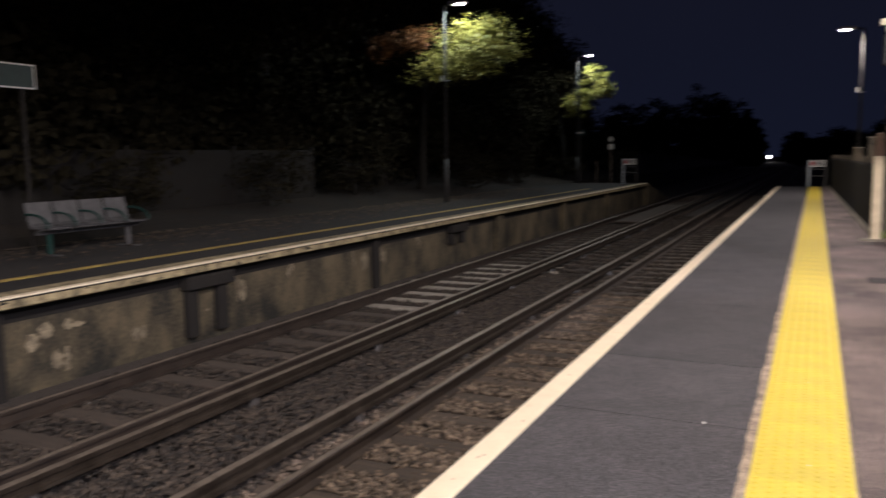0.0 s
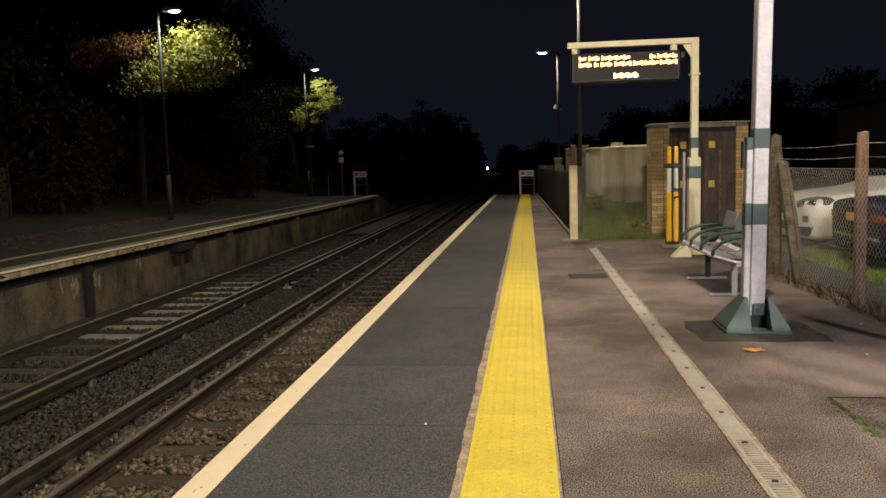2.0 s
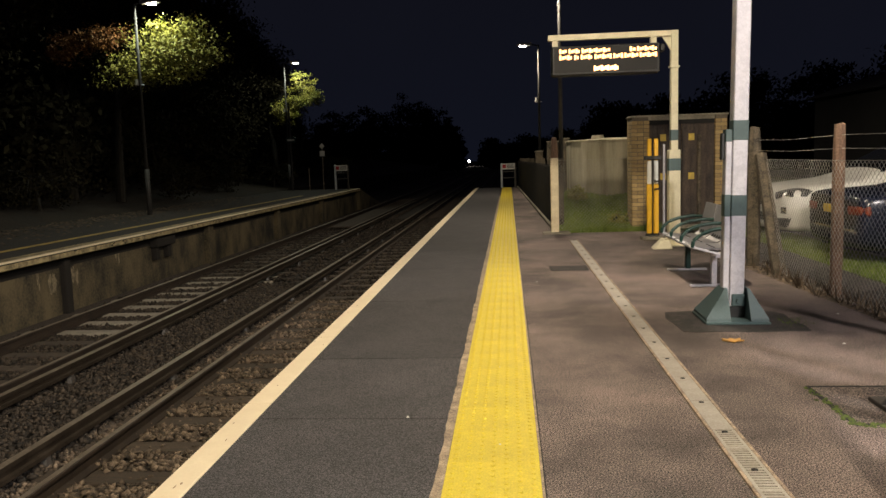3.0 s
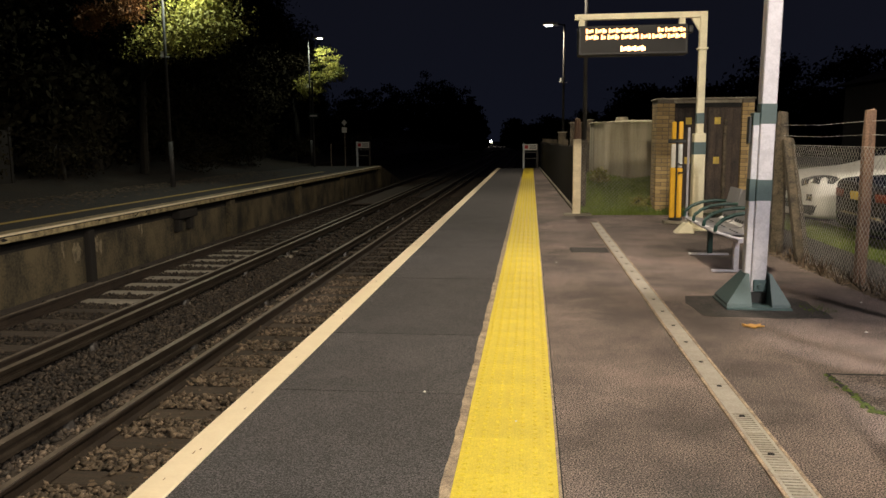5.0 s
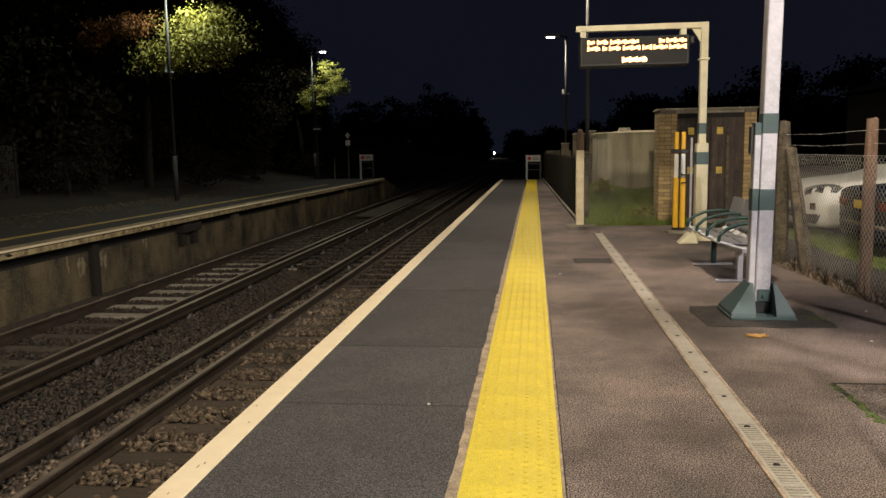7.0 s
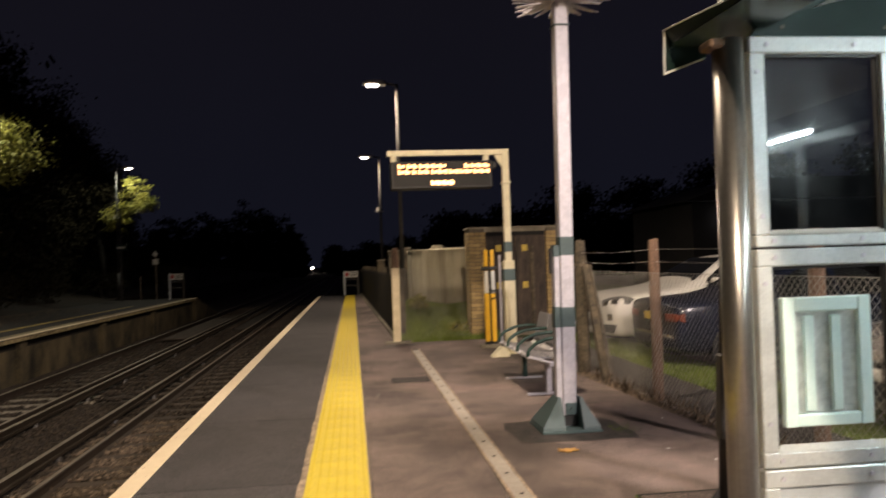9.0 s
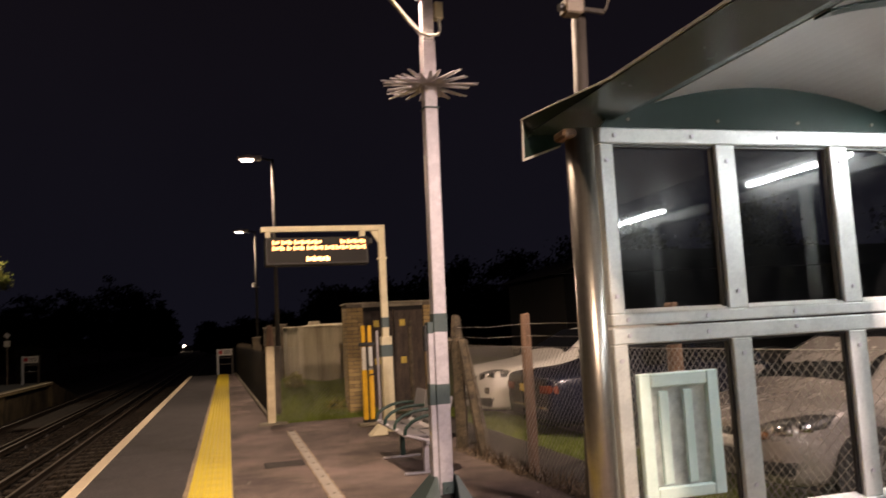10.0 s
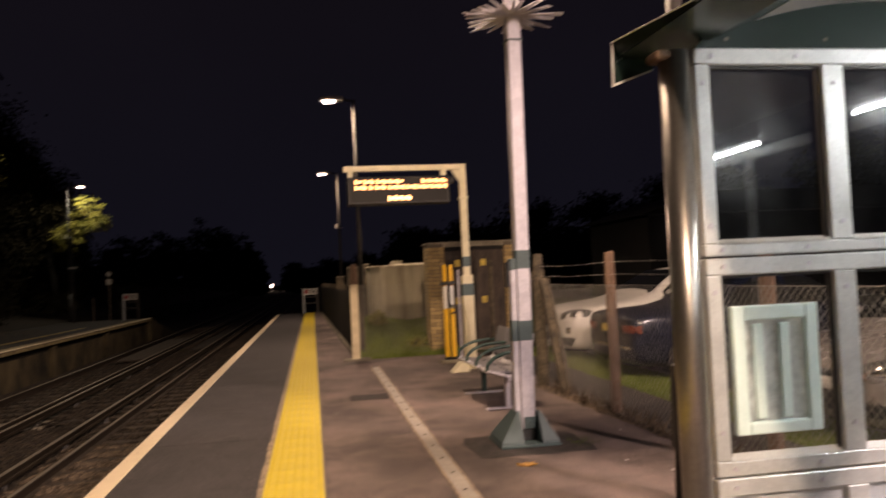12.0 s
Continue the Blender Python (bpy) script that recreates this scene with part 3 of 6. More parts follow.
# ---------------------------------------------------------------- tactile paving


def tactile_mesh(side_x, side_y):
    bm = box(0, side_x, 0.0008, side_y - 0.0008, -0.02, 0.006)
    nx, ny = 7, 7
    for i in range(nx):
        for j in range(ny):
            cx = (i + 0.5) * side_x / nx
            cy = (j + (0.25 if i % 2 else 0.75)) * side_y / ny
            rings = []
            for r, z in ((0.0125, 0.006), (0.0085, 0.0120)):
                rings.append([bm.verts.new((cx + r * math.cos(k * math.pi / 3), cy + r * math.sin(k * math.pi / 3), z)) for k in range(6)])
            for k in range(6):
                bm.faces.new((rings[0][k - 1], rings[0][k], rings[1][k], rings[1][k - 1]))
            bm.faces.new(rings[1])
    for i in range(30):
        # fine ribs between the blisters
        x = (i + 0.5) * side_x / 30
        a, b = bm.verts.new((x - 0.002, 0.004, 0.0061)), bm.verts.new((x + 0.002, 0.004, 0.0061))
        c, d = bm.verts.new((x + 0.002, side_y - 0.004, 0.0061)), bm.verts.new((x - 0.002, side_y - 0.004, 0.0061))
        e, f = bm.verts.new((x, 0.004, 0.0071)), bm.verts.new((x, side_y - 0.004, 0.0071))
        bm.faces.new((a, e, f, d))
        bm.faces.new((e, b, c, f))
    return mesh_of(bm, "tactile_slab", M_yellow)


tactile = thing("tactile_paving", "bright yellow blistered tactile paving along the platform", "tactile paving", (0, 0, 0), kind="structure")
TM = tactile_mesh(0.447, 0.42)
for i in range(106):
    ob = new("tactile_slab", TM)
    ob.parent = tactile
    ob.location = (-0.334 + 0.0008 * math.sin(i * 1.7), -6 + i * 0.42, 0.0002 * math.sin(i * 2.9))

# ---------------------------------------------------------------- drain channel
channel = thing("drain_channel", "long galvanised drainage channel set in the platform", "drain channel", (1.10, 0, 0))
part("channel_bed", box(-0.075, 0.075, -6, 13.75, -0.01, 0.0015), M_dark, channel)
for sx in (-1, 1):
    part("side_rail", box(sx * 0.068 - 0.009, sx * 0.068 + 0.009, -6, 13.75, -0.01, 0.012, 0.002), M_edge, channel)


def grate_mesh(length, slotted):
    bm = bmesh.new()
    if slotted:
        n = 17
        step = length / n
        for i in range(n):
            add_box(bm, -0.058, 0.058, i * step, i * step + step * 0.46, 0.001, 0.011)
        for sx_ in (-0.050, 0.050):
            add_box(bm, sx_ - 0.008, sx_ + 0.008, 0.002, length - 0.002, 0.001, 0.0107)
        add_box(bm, -0.058, 0.058, length * 0.46, length * 0.52, 0.001, 0.0105)
    else:
        add_box(bm, -0.058, 0.058, 0.002, length - 0.002, 0.001, 0.011, 0.002)
    return mesh_of(bm, "grate_slotted" if slotted else "grate_plain", M_grate)


G_slot, G_plain = grate_mesh(0.5, True), grate_mesh(0.5, False)
PLUG = mesh_of(rod((0, 0, 0.006), (0, 0, 0.0125), 0.016, seg=8), "fixing", M_dark)
for i in range(39):
    y0 = -5.9 + i * 0.5
    ob = new("grate", G_slot if y0 < 3.7 else G_plain)
    ob.parent = channel
    ob.location = (0, y0, 0)
    pl = new("fixing", PLUG)
    pl.parent = ob
    pl.location = (0.0, 0.47, 0.0)

# ---------------------------------------------------------------- rails and sleepers
RAILS = (-2.225, -3.66, -5.81, -7.245)
RAIL_PROFILE = [(-0.07, -0.158), (0.07, -0.158), (0.07, -0.146), (0.012, -0.125), (0.010, -0.045), (0.034, -0.035), (0.035, -0.006), (0.028, 0.0), (-0.028, 0.0), (-0.035, -0.006), (-0.034, -0.035), (-0.010, -0.045), (-0.012, -0.125), (-0.07, -0.146)]
for x in RAILS:
    r = thing("running_rail", "rusty steel running rail with a worn bright head", "rail", (x, 0, RAIL_Z), group="running rails")
    part("rail_body", prism(RAIL_PROFILE, "y", -14, 160), M_rail, r)
    part("rail_head", box(-0.026, 0.026, -14, 160, 0.0, 0.003), M_railtop, r, "bright worn running surface")
THIRD = (-4.09, -5.385)
THIRD_PROFILE = [(-0.055, -0.13), (0.055, -0.13), (0.05, -0.10), (0.02, -0.09), (0.02, -0.05), (0.038, -0.04), (0.038, 0.0), (-0.038, 0.0), (-0.038, -0.04), (-0.02, -0.05), (-0.02, -0.09), (-0.05, -0.10)]
pot = mesh_of(rod((0, 0, -0.24), (0, 0, -0.13), 0.075, 0.05, 8), "insulator", M_insul)
for x in THIRD:
    r = thing("conductor_rail", "raised steel conductor rail on pale insulators", "rail", (x, 0, RAIL_Z + 0.075), group="conductor rails")
    part("rail_body", prism(THIRD_PROFILE, "y", -14, 160), M_third, r)
    part("rail_top", box(-0.036, 0.036, -14, 160, 0.0, 0.003), M_railtop, r, "worn contact face")
    for i in range(22):
        o = new("insulator", pot)
        o.parent = r
        o.location = (0, 1.0 + i * 2.6, 0)

SL = mesh_of(box(-1.28, 1.28, -0.125, 0.125, -0.13, 0.0, 0.012), "sleeper", M_timber)
SLC = mesh_of(box(-1.25, 1.25, -0.13, 0.13, -0.13, 0.012, 0.02), "sleeper", M_newsl)
for cx in (-2.94, -6.53):
    for i in range(74):
        y = 0.4 + i * 0.70
        pale = cx < -5 and 11.4 < y < 17.2
        o = new("sleeper", SLC if pale else SL)
        o.matrix_basis = pose(cx + 0.03 * math.sin(i * 3.1), y, RAIL_Z - 0.163, 0, 0, 0.5 * math.sin(i * 2.3))
        tagged(o, "pale concrete railway sleeper in the ballast" if pale else "dark tarred timber sleeper half sunk in ballast", "sleeper", "sleepers under the rails")

walkway = thing("crossing_boards", "worn timber boards laid between the far rails", "walkway", (-6.42, 29.2, RAIL_Z - 0.10))
for k in range(4):
    part("board", box(-0.48 + k * 0.245, -0.245 + k * 0.245, 0, 10.6, 0, 0.05, 0.008), M_timber, walkway)

# ---------------------------------------------------------------- fences


def chain_link(name, p, q, z0, z1, parent, pitch=0.035, r=0.0019):
    """Woven mesh between two points: zigzag wires, each a thin three-sided rod."""
    p, q = np.array(p, float), np.array(q, float)
    length = np.linalg.norm(q - p)
    u = (q - p) / length
    nrm = np.array([-u[1], u[0]])
    cols = int(length / pitch)
    rows = int((z1 - z0) / pitch)
    segs = []
    for c in range(cols):
        s = c * pitch
        for k in range(rows):
            odd = (k + c) % 2
            a = s + (pitch if odd else 0.0)
            b = s + (0.0 if odd else pitch)
            segs.append((a, z0 + k * pitch, b, z0 + (k + 1) * pitch))
    segs = np.array(segs)
    a3 = np.stack([p[0] + u[0] * segs[:, 0], p[1] + u[1] * segs[:, 0], segs[:, 1]], 1)
    b3 = np.stack([p[0] + u[0] * segs[:, 2], p[1] + u[1] * segs[:, 2], segs[:, 3]], 1)
    d = b3 - a3
    d /= np.linalg.norm(d, axis=1)[:, None]
    n1 = np.tile(np.array([nrm[0], nrm[1], 0.0]), (len(d), 1))
    n2 = np.cross(d, n1)
    verts = []
    for e in (a3, b3):
        for k in range(3):
            ang = k * 2 * math.pi / 3
            verts.append(e + r * (math.cos(ang) * n1 + math.sin(ang) * n2))
    verts = np.stack(verts, 1)
    base = np.arange(len(d))[:, None] * 6
    quads = np.concatenate([base + np.array([k, (k + 1) % 3, 3 + (k + 1) % 3, 3 + k]) for k in range(3)], 0)
    return from_arrays(name, verts.reshape(-1, 3), quads, M_wire, parent, "diamond wire mesh")


def post_mesh(h, w, top, seed, rnd=False):
    """A rough post with a worn top."""
    bm = bmesh.new()
    r = random.Random(seed)
    n = 10 if rnd else 8
    rings = []
    for k in range(9):
        z = h * k / 8 if k < 8 else h + top
        ring = []
        for i in range(n):
            a = 2 * math.pi * i / n + (0 if rnd else math.pi / 8)
            rad = w / 2 * (1.0 if rnd else 1.12) * (1 + r.uniform(-0.06, 0.06)) * ((0.86 if rnd else 0.72) if k == 8 else 1.0)
            ring.append(bm.verts.new((rad * math.cos(a), rad * math.sin(a), z + (r.uniform(-0.012, 0.012) if k >= 7 else 0))))
        rings.append(ring)
    for a, b in zip(rings, rings[1:]):
        for i in range(n):
            bm.faces.new((a[i - 1], a[i], b[i], b[i - 1]))
    bm.faces.new(rings[-1])
    bm.faces.new(rings[0][::-1])
    return bm


FENCE = [(3.10, 10.20), (3.21, 7.93), (3.37, 5.30), (3.55, 2.75), (3.70, 0.2), (3.8, -3.0)]
fence = thing("chain_link_fence", "sagging chain-link fence with two barbed wires above", "fence")
POSTZ = (1.73, 1.68, 1.66, 1.66, 1.66, 1.66)
for i, ((x, y), h) in enumerate(zip(FENCE, POSTZ)):
    p = part("fence_post", post_mesh(h + 0.3, 0.145 if i == 0 else 0.115, 0.03, i + 3, i > 0), M_cpost if i == 0 else M_bpost, fence, "lichen-spotted concrete post" if i == 0 else "rough weathered post")
    p.location = (x, y, -0.3)
for a, b in zip(FENCE, FENCE[1:]):
    side = 0.08 if a is FENCE[0] else -0.07
    chain_link("mesh", (a[0] + side, a[1]), (b[0] - 0.07, b[1]), 0.02, 1.36, fence)
    for z in (1.47, 1.60):
        mid = ((a[0] + b[0]) / 2, (a[1] + b[1]) / 2, z - 0.02)
        part("line_wire", tube([(a[0], a[1], z), mid, (b[0], b[1], z)], 0.0022, 4), M_wire, fence)
    part("tension_wire", rod((a[0] + side, a[1], 1.355), (b[0] - 0.075, b[1], 1.355), 0.0025, seg=4), M_wire, fence)
brace = part("brace_post", rod((3.13, 10.06, 1.42), (3.17, 9.40, -0.05), 0.072, 0.085, 6), M_cpost, fence, "leaning concrete brace")
part("brace_post", rod((3.00, 10.2, 1.45), (2.98, 11.3, -0.05), 0.05, 0.055, 6), M_cpost, fence)

fence2 = thing("mesh_fence", "mesh fence round the grass plot", "fence")
p = part("fence_post", box(-0.075, 0.075, -0.07, 0.07, -0.1, 1.44, 0.012), mat("pale_concrete_post", (0.72, 0.62, 0.42), (0.52, 0.43, 0.28), 5, 50, 0.9, 0.4), fence2, "pale square concrete post")
p.location = (0.86, 15.0, 0)
p = part("fence_post", post_mesh(2.0, 0.13, 0.03, 40), M_bpost, fence2, "brown wooden post")
p.location = (0.885, 15.35, -0.2)
chain_link("mesh", (0.86, 15.08), (2.36, 15.2), 0.02, 1.38, fence2)
part("line_wire", rod((0.86, 15.08, 1.39), (2.36, 15.2, 1.39), 0.0025, seg=4), M_wire, fence2)
part("footing", box(0.62, 1.15, 14.82, 15.18, -0.02, 0.03, 0.012), M_conc, fence2, "low concrete footing")

fence3 = thing("platform_fence", "dark weathered paling fence along the platform end", "fence")
pal = mesh_of(box(-0.012, 0.012, -0.055, 0.055, 0, 1.25, 0.004), "pale", M_darkwood)
for i in range(190):
    y = 15.5 + i * 0.125
    o = new("pale", pal)
    o.parent = fence3
    o.location = (0.93 + 0.004 * math.sin(i * 5.1) - (y - 15.5) * 0.0195, y, 0.02 + 0.03 * math.sin(i * 1.3))
for i in range(9):
    o = part("fence_post", box(-0.06, 0.06, -0.06, 0.06, 0, 1.42, 0.01), M_cpost, fence3)
    o.location = (1.03 - i * 0.0535, 15.8 + i * 2.75, 0)
part("base_board", prism([(0.845, 15.2), (0.905, 15.2), (0.44, 39.0), (0.38, 39.0)], "z", 0, 0.06), M_conc, fence3)

for cx, cy, w_, h_ in ((1.22, 22.0, 0.30, 1.86), (1.56, 21.6, 0.16, 1.92), (0.93, 24.0, 0.22, 1.62)):
    cab = thing("equipment_cabinet", "pale weathered equipment cabinet behind the fence", "cabinet", (cx, cy, 0), group="trackside cabinets")
    part("body", box(-w_ / 2, w_ / 2, -0.2, 0.2, 0, h_, 0.01), M_cpost, cab)
    part("lid", box(-w_ / 2 - 0.02, w_ / 2 + 0.02, -0.22, 0.22, h_, h_ + 0.03, 0.008), M_conc, cab)

# ---------------------------------------------------------------- brick store and tank


def brick_pier(x0, x1, y0, y1, z1, parent):
    core = part("pier", box(x0 + 0.008, x1 - 0.008, y0 + 0.008, y1 - 0.008, 0, z1), M_mortar, parent, "yellow brick pier")
    bl, bh = 0.215, 0.065
    full = mesh_of(box(0, bl, 0, 0.10, 0, bh, 0.004), "brick", M_brick)
    head = mesh_of(box(0, 0.1025, 0, 0.10, 0, bh, 0.004), "brick", M_brick)
    side = mesh_of(box(0, 0.10, 0, bl, 0, bh, 0.004), "brick", M_brick)
    for c in range(int(z1 / 0.075)):
        z = 0.005 + c * 0.075
        x = x0
        first = c % 2 == 0
        while x < x1 - 0.09:
            m = full if (first and x + bl <= x1 + 0.005) else head
            w = bl if m is full else 0.1025
            o = new("brick", m)
            o.parent = core
            o.location = (x, y0, z)
            x += w + 0.010
            first = not first if (x1 - x0) < 0.3 else True
        y = y0 + (0.11 if c % 2 else 0.115)
        while y < y1 - 0.2:
            o = new("brick", side)
            o.parent = core
            o.location = (x0, y, z)
            y += bl + 0.01
    return core


store = thing("brick_store", "small flat-roofed yellow brick store with dark doors", "store building", (0, 0, 0))
SY = 15.4
brick_pier(2.385, 2.70, SY, SY + 0.62, 2.165, store)
brick_pier(3.955, 4.185, SY, SY + 0.5, 2.165, store)
part("back_wall", box(2.40, 4.18, SY + 0.62, SY + 0.72, 0, 2.165), M_brick, store)
part("side_wall", box(4.09, 4.18, SY + 0.5, SY + 0.62, 0, 2.165), M_brick, store)
part("roof", box(2.365, 4.20, SY - 0.02, SY + 0.74, 2.165, 2.20, 0.008), M_conc, store, "flat concrete roof slab")
part("lintel", box(2.70, 3.955, SY + 0.03, SY + 0.13, 2.10, 2.165, 0.006), M_conc, store)
part("door_head", box(2.70, 3.955, SY + 0.06, SY + 0.14, 2.02, 2.10, 0.004), M_dark, store)
for k, (dx0, dx1) in enumerate(((2.71, 3.335), (3.345, 3.945))):
    d = part("door", box(dx0, dx1, SY + 0.08, SY + 0.12, 0.08, 2.02, 0.006), M_door, store, "scuffed dark brown door")
    for bx in range(4):
        xx = dx0 + 0.02 + bx * 0.15
        part("board", box(xx, xx + 0.14, SY + 0.068, SY + 0.08, 0.10, 2.0, 0.004), M_door, d)
    for zz in (1.70, 0.95):
        part("label", box(dx0 + (0.22 if k == 0 else 0.12), dx0 + (0.33 if k == 0 else 0.23), SY + 0.060, SY + 0.067, zz, zz + 0.13), M_labyel, d, "small yellow label")
part("threshold", box(2.70, 3.955, SY - 0.02, SY + 0.15, 0, 0.08, 0.01), M_conc, store)
part("downpipe", rod((3.66, SY + 0.02, 0.05), (3.66, SY + 0.02, 1.8), 0.036, seg=10), M_cpost, store, "grey pipe")

tank = thing("storage_tank", "stained pale panelled tank with a domed lid", "tank", (2.42, 19.0, 0.46))
TW, TD, TH = 0.97, 0.8, 1.33
oct_p = [(-TW + 0.22, -TD), (TW - 0.22, -TD), (TW, -TD + 0.22), (TW, TD), (-TW, TD), (-TW, -TD + 0.35)]
part("tank_wall", prism(oct_p, "z", 0, TH, 0.015), M_tank, tank)
lid = part("tank_lid", prism([(x * 1.02, y * 1.02) for x, y in oct_p], "z", TH, TH + 0.035, 0.012), M_tank, tank)
part("lid_dome", rod((0.05, 0, TH + 0.035), (0.05, 0, TH + 0.075), 0.78, 0.42, 20), M_tank, lid, "shallow dished top")
part("hatch", rod((-0.3, -0.1, TH + 0.06), (-0.3, -0.1, TH + 0.15), 0.16, 0.13, 14), M_tank, lid)
for x in (-0.30, 0.36):
    part("rib", box(x - 0.02, x + 0.02, -TD - 0.025, -TD, 0, TH, 0.006), M_tank, tank)

# ---------------------------------------------------------------- posts and lamps


def street_lamp(x, y, height, arm, label, opp=False):
    lamp = thing("street_lamp", label, "street lamp", (x, y, OZ if opp else 0), group="platform lamps")
    part("pole", rod((0, 0, 0), (0, 0, 1.4), 0.075, 0.07, 12), M_pole, lamp, smooth=True)
    part("upper_pole", rod((0, 0, 1.4), (0, 0, height), 0.05, 0.038, 12), M_pole, lamp, smooth=True)
    part("arm", rod((0, 0, height - 0.03), (arm, 0, height + 0.02), 0.025, seg=8), M_pole, lamp)
    sx = 1 if arm > 0 else -1
    head = part("lamp_head", prism([(arm, height - 0.03), (arm + sx * 0.55, height), (arm + sx * 0.58, height + 0.05), (arm + sx * 0.3, height + 0.10), (arm, height + 0.07)], "y", -0.13, 0.13, 0.015), M_galv, lamp, "flat grey lamp head")
    part("lens", box(min(arm + sx * 0.20, arm + sx * 0.46), max(arm + sx * 0.20, arm + sx * 0.46), -0.08, 0.08, height - 0.045, height - 0.022, 0.008), M_lampglow, head, "glowing lens")
    cam_box = part("camera_bracket", box(-0.15, 0.12, -0.03, 0.03, height * 0.62, height * 0.62 + 0.035, 0.008), M_galv, lamp)
    part("camera_dome", rod((-0.10, 0, height * 0.62 + 0.035), (-0.10, 0, height * 0.62 + 0.19), 0.065, 0.045, 10), M_signwhite, cam_box, "pale camera dome")
    return lamp


street_lamp(1.24, 18.7, 5.85, -0.25, "slim grey lamp post lighting the platform")
street_lamp(1.22, 30.6, 5.72, -0.25, "slim grey lamp post at the platform end")
street_lamp(1.22, -4.4, 5.92, -0.25, "slim grey lamp post behind the viewer")
street_lamp(1.22, -15.7, 5.92, -0.25, "slim grey lamp post behind the viewer")
street_lamp(-11.03, 23.0, 6.32, 0.2, "grey lamp post beside overhanging leaves", True)
street_lamp(-11.84, 41.4, 6.78, 0.3, "grey lamp post among the far trees", True)

# square fold-down post with spike crown
PX, PY = 1.955, 6.95
post = thing("camera_post", "square galvanised post with green bands and splayed green foot", "post", (PX, PY, 0))
post.matrix_basis = pose(PX, PY, 0, 0, 0.7, 0)
part("shaft", box(-0.063, 0.063, -0.063, 0.063, 0.12, 4.32, 0.008), M_galv, post)
part("upper_shaft", box(-0.058, 0.058, -0.058, 0.058, 4.32, 6.0, 0.008), M_galv, post)
part("collar", box(-0.085, 0.085, -0.085, 0.085, 4.76, 4.80, 0.004), M_galv, post)
for z0, z1 in ((1.565, 1.738), (0.915, 1.10)):
    part("green_band", box(-0.066, 0.066, -0.066, 0.066, z0, z1, 0.006), M_green, post, "grey-green painted band")
part("hinge_channel", box(-0.118, -0.065, -0.05, 0.05, 0.12, 1.66, 0.006), M_galv, post)
for z0, z1 in ((1.555, 1.66), (0.912, 1.103)):
    part("green_band", box(-0.121, -0.067, -0.053, 0.053, z0, z1, 0.004), M_green, post)
part("latch", box(-0.150, -0.122, -0.03, 0.03, 1.40, 1.63, 0.006), M_black, post, "black latch")
part("base_plate", box(-0.305, 0.235, -0.26, 0.26, 0.0, 0.025, 0.006), M_green, post)
for inner, outer in ((-0.092, -0.295), (0.075, 0.225)):
    # a hipped wing of bent plate on each side of the shaft
    wing = bmesh.new()
    low = [wing.verts.new((x, y, 0.025)) for x, y in ((inner, -0.235), (outer, -0.235), (outer, 0.235), (inner, 0.235))]
    rim = [wing.verts.new((x, y, 0.05)) for x, y in ((inner, -0.23), (outer, -0.23), (outer, 0.23), (inner, 0.23))]
    crest = [wing.verts.new((x, y, z)) for x, y, z in ((inner, -0.10, 0.29), (inner + (outer - inner) * 0.12, -0.10, 0.29), (inner + (outer - inner) * 0.12, 0.10, 0.29), (inner, 0.10, 0.29))]
    for lo_, up_ in ((low, rim), (rim, crest)):
        for q in range(4):
            wing.faces.new((lo_[q], lo_[(q + 1) % 4], up_[(q + 1) % 4], up_[q]))
    wing.faces.new(crest)
    wing.faces.new(low[::-1])
    bmesh.ops.recalc_face_normals(wing, faces=wing.faces[:])
    part("foot_wing", wing, M_green, post, "grey-green bent plate wing")
part("foot_sleeve", box(-0.045, 0.068, -0.082, 0.07, 0.13, 0.235, 0.006), M_green, post)
part("hinge_nut", rod((0.01, -0.082, 0.18), (0.01, -0.10, 0.18), 0.022, seg=6), M_green, post)
part("foot_gap", box(-0.088, 0.07, -0.06, 0.06, 0.026, 0.13, 0.004), M_black, post)
for bx in (-0.255, -0.13, 0.09, 0.195):
    part("bolt", rod((bx, -0.22, 0.025), (bx, -0.22, 0.042), 0.011, seg=6), M_galv, post)
for k in range(38):
    a = 2 * math.pi * k / 38 + 0.08 * math.sin(k * 7)
    ln = 0.40 * (0.85 + 0.2 * math.sin(k * 3.7) ** 2)
    tilt = 0.06 * math.sin(k * 2.1) - 0.02
    spike = bmesh.new()
    tmp = bmesh.new()
    bmesh.ops.create_cube(tmp, size=1)
    for v in tmp.verts:
        taper = 0.35 if v.co.x > 0 else 1.0
        v.co = Vector(((v.co.x + 0.5) * ln + 0.06, v.co.y * 0.066 * taper, v.co.z * 0.006))
    merge(spike, tmp, pose(0, 0, 3.90, 0, 0, math.degrees(a)) @ pose(0, 0, 0, 8 * math.sin(k), -math.degrees(tilt), 0))
    part("spike", spike, M_galv, post)
part("spike_ring", box(-0.09, 0.09, -0.09, 0.09, 3.88, 3.905, 0.004), M_galv, post)
part("band_clip", box(-0.076, 0.076, -0.076, 0.076, 3.66, 3.675, 0.003), M_green, post)
part("junction_box", box(0.075, 0.16, -0.05, 0.04, 4.55, 4.72, 0.008), M_cream, post, "small cream junction box")
part("cable", tube([(0.12, -0.02, 4.55), (0.125, -0.03, 4.44), (0.09, -0.08, 4.375), (0.0, -0.09, 4.35), (-0.08, -0.085, 4.375), (-0.18, -0.07, 4.47), (-0.34, -0.04, 4.70), (-0.52, -0.02, 4.98), (-0.60, 0, 5.03)], 0.016), M_signwhite, post, "pale looping cable")
part("strut", rod((-0.06, 0, 4.40), (-0.60, 0, 5.02), 0.022, seg=8), M_galv, post, "slanting pale strut")
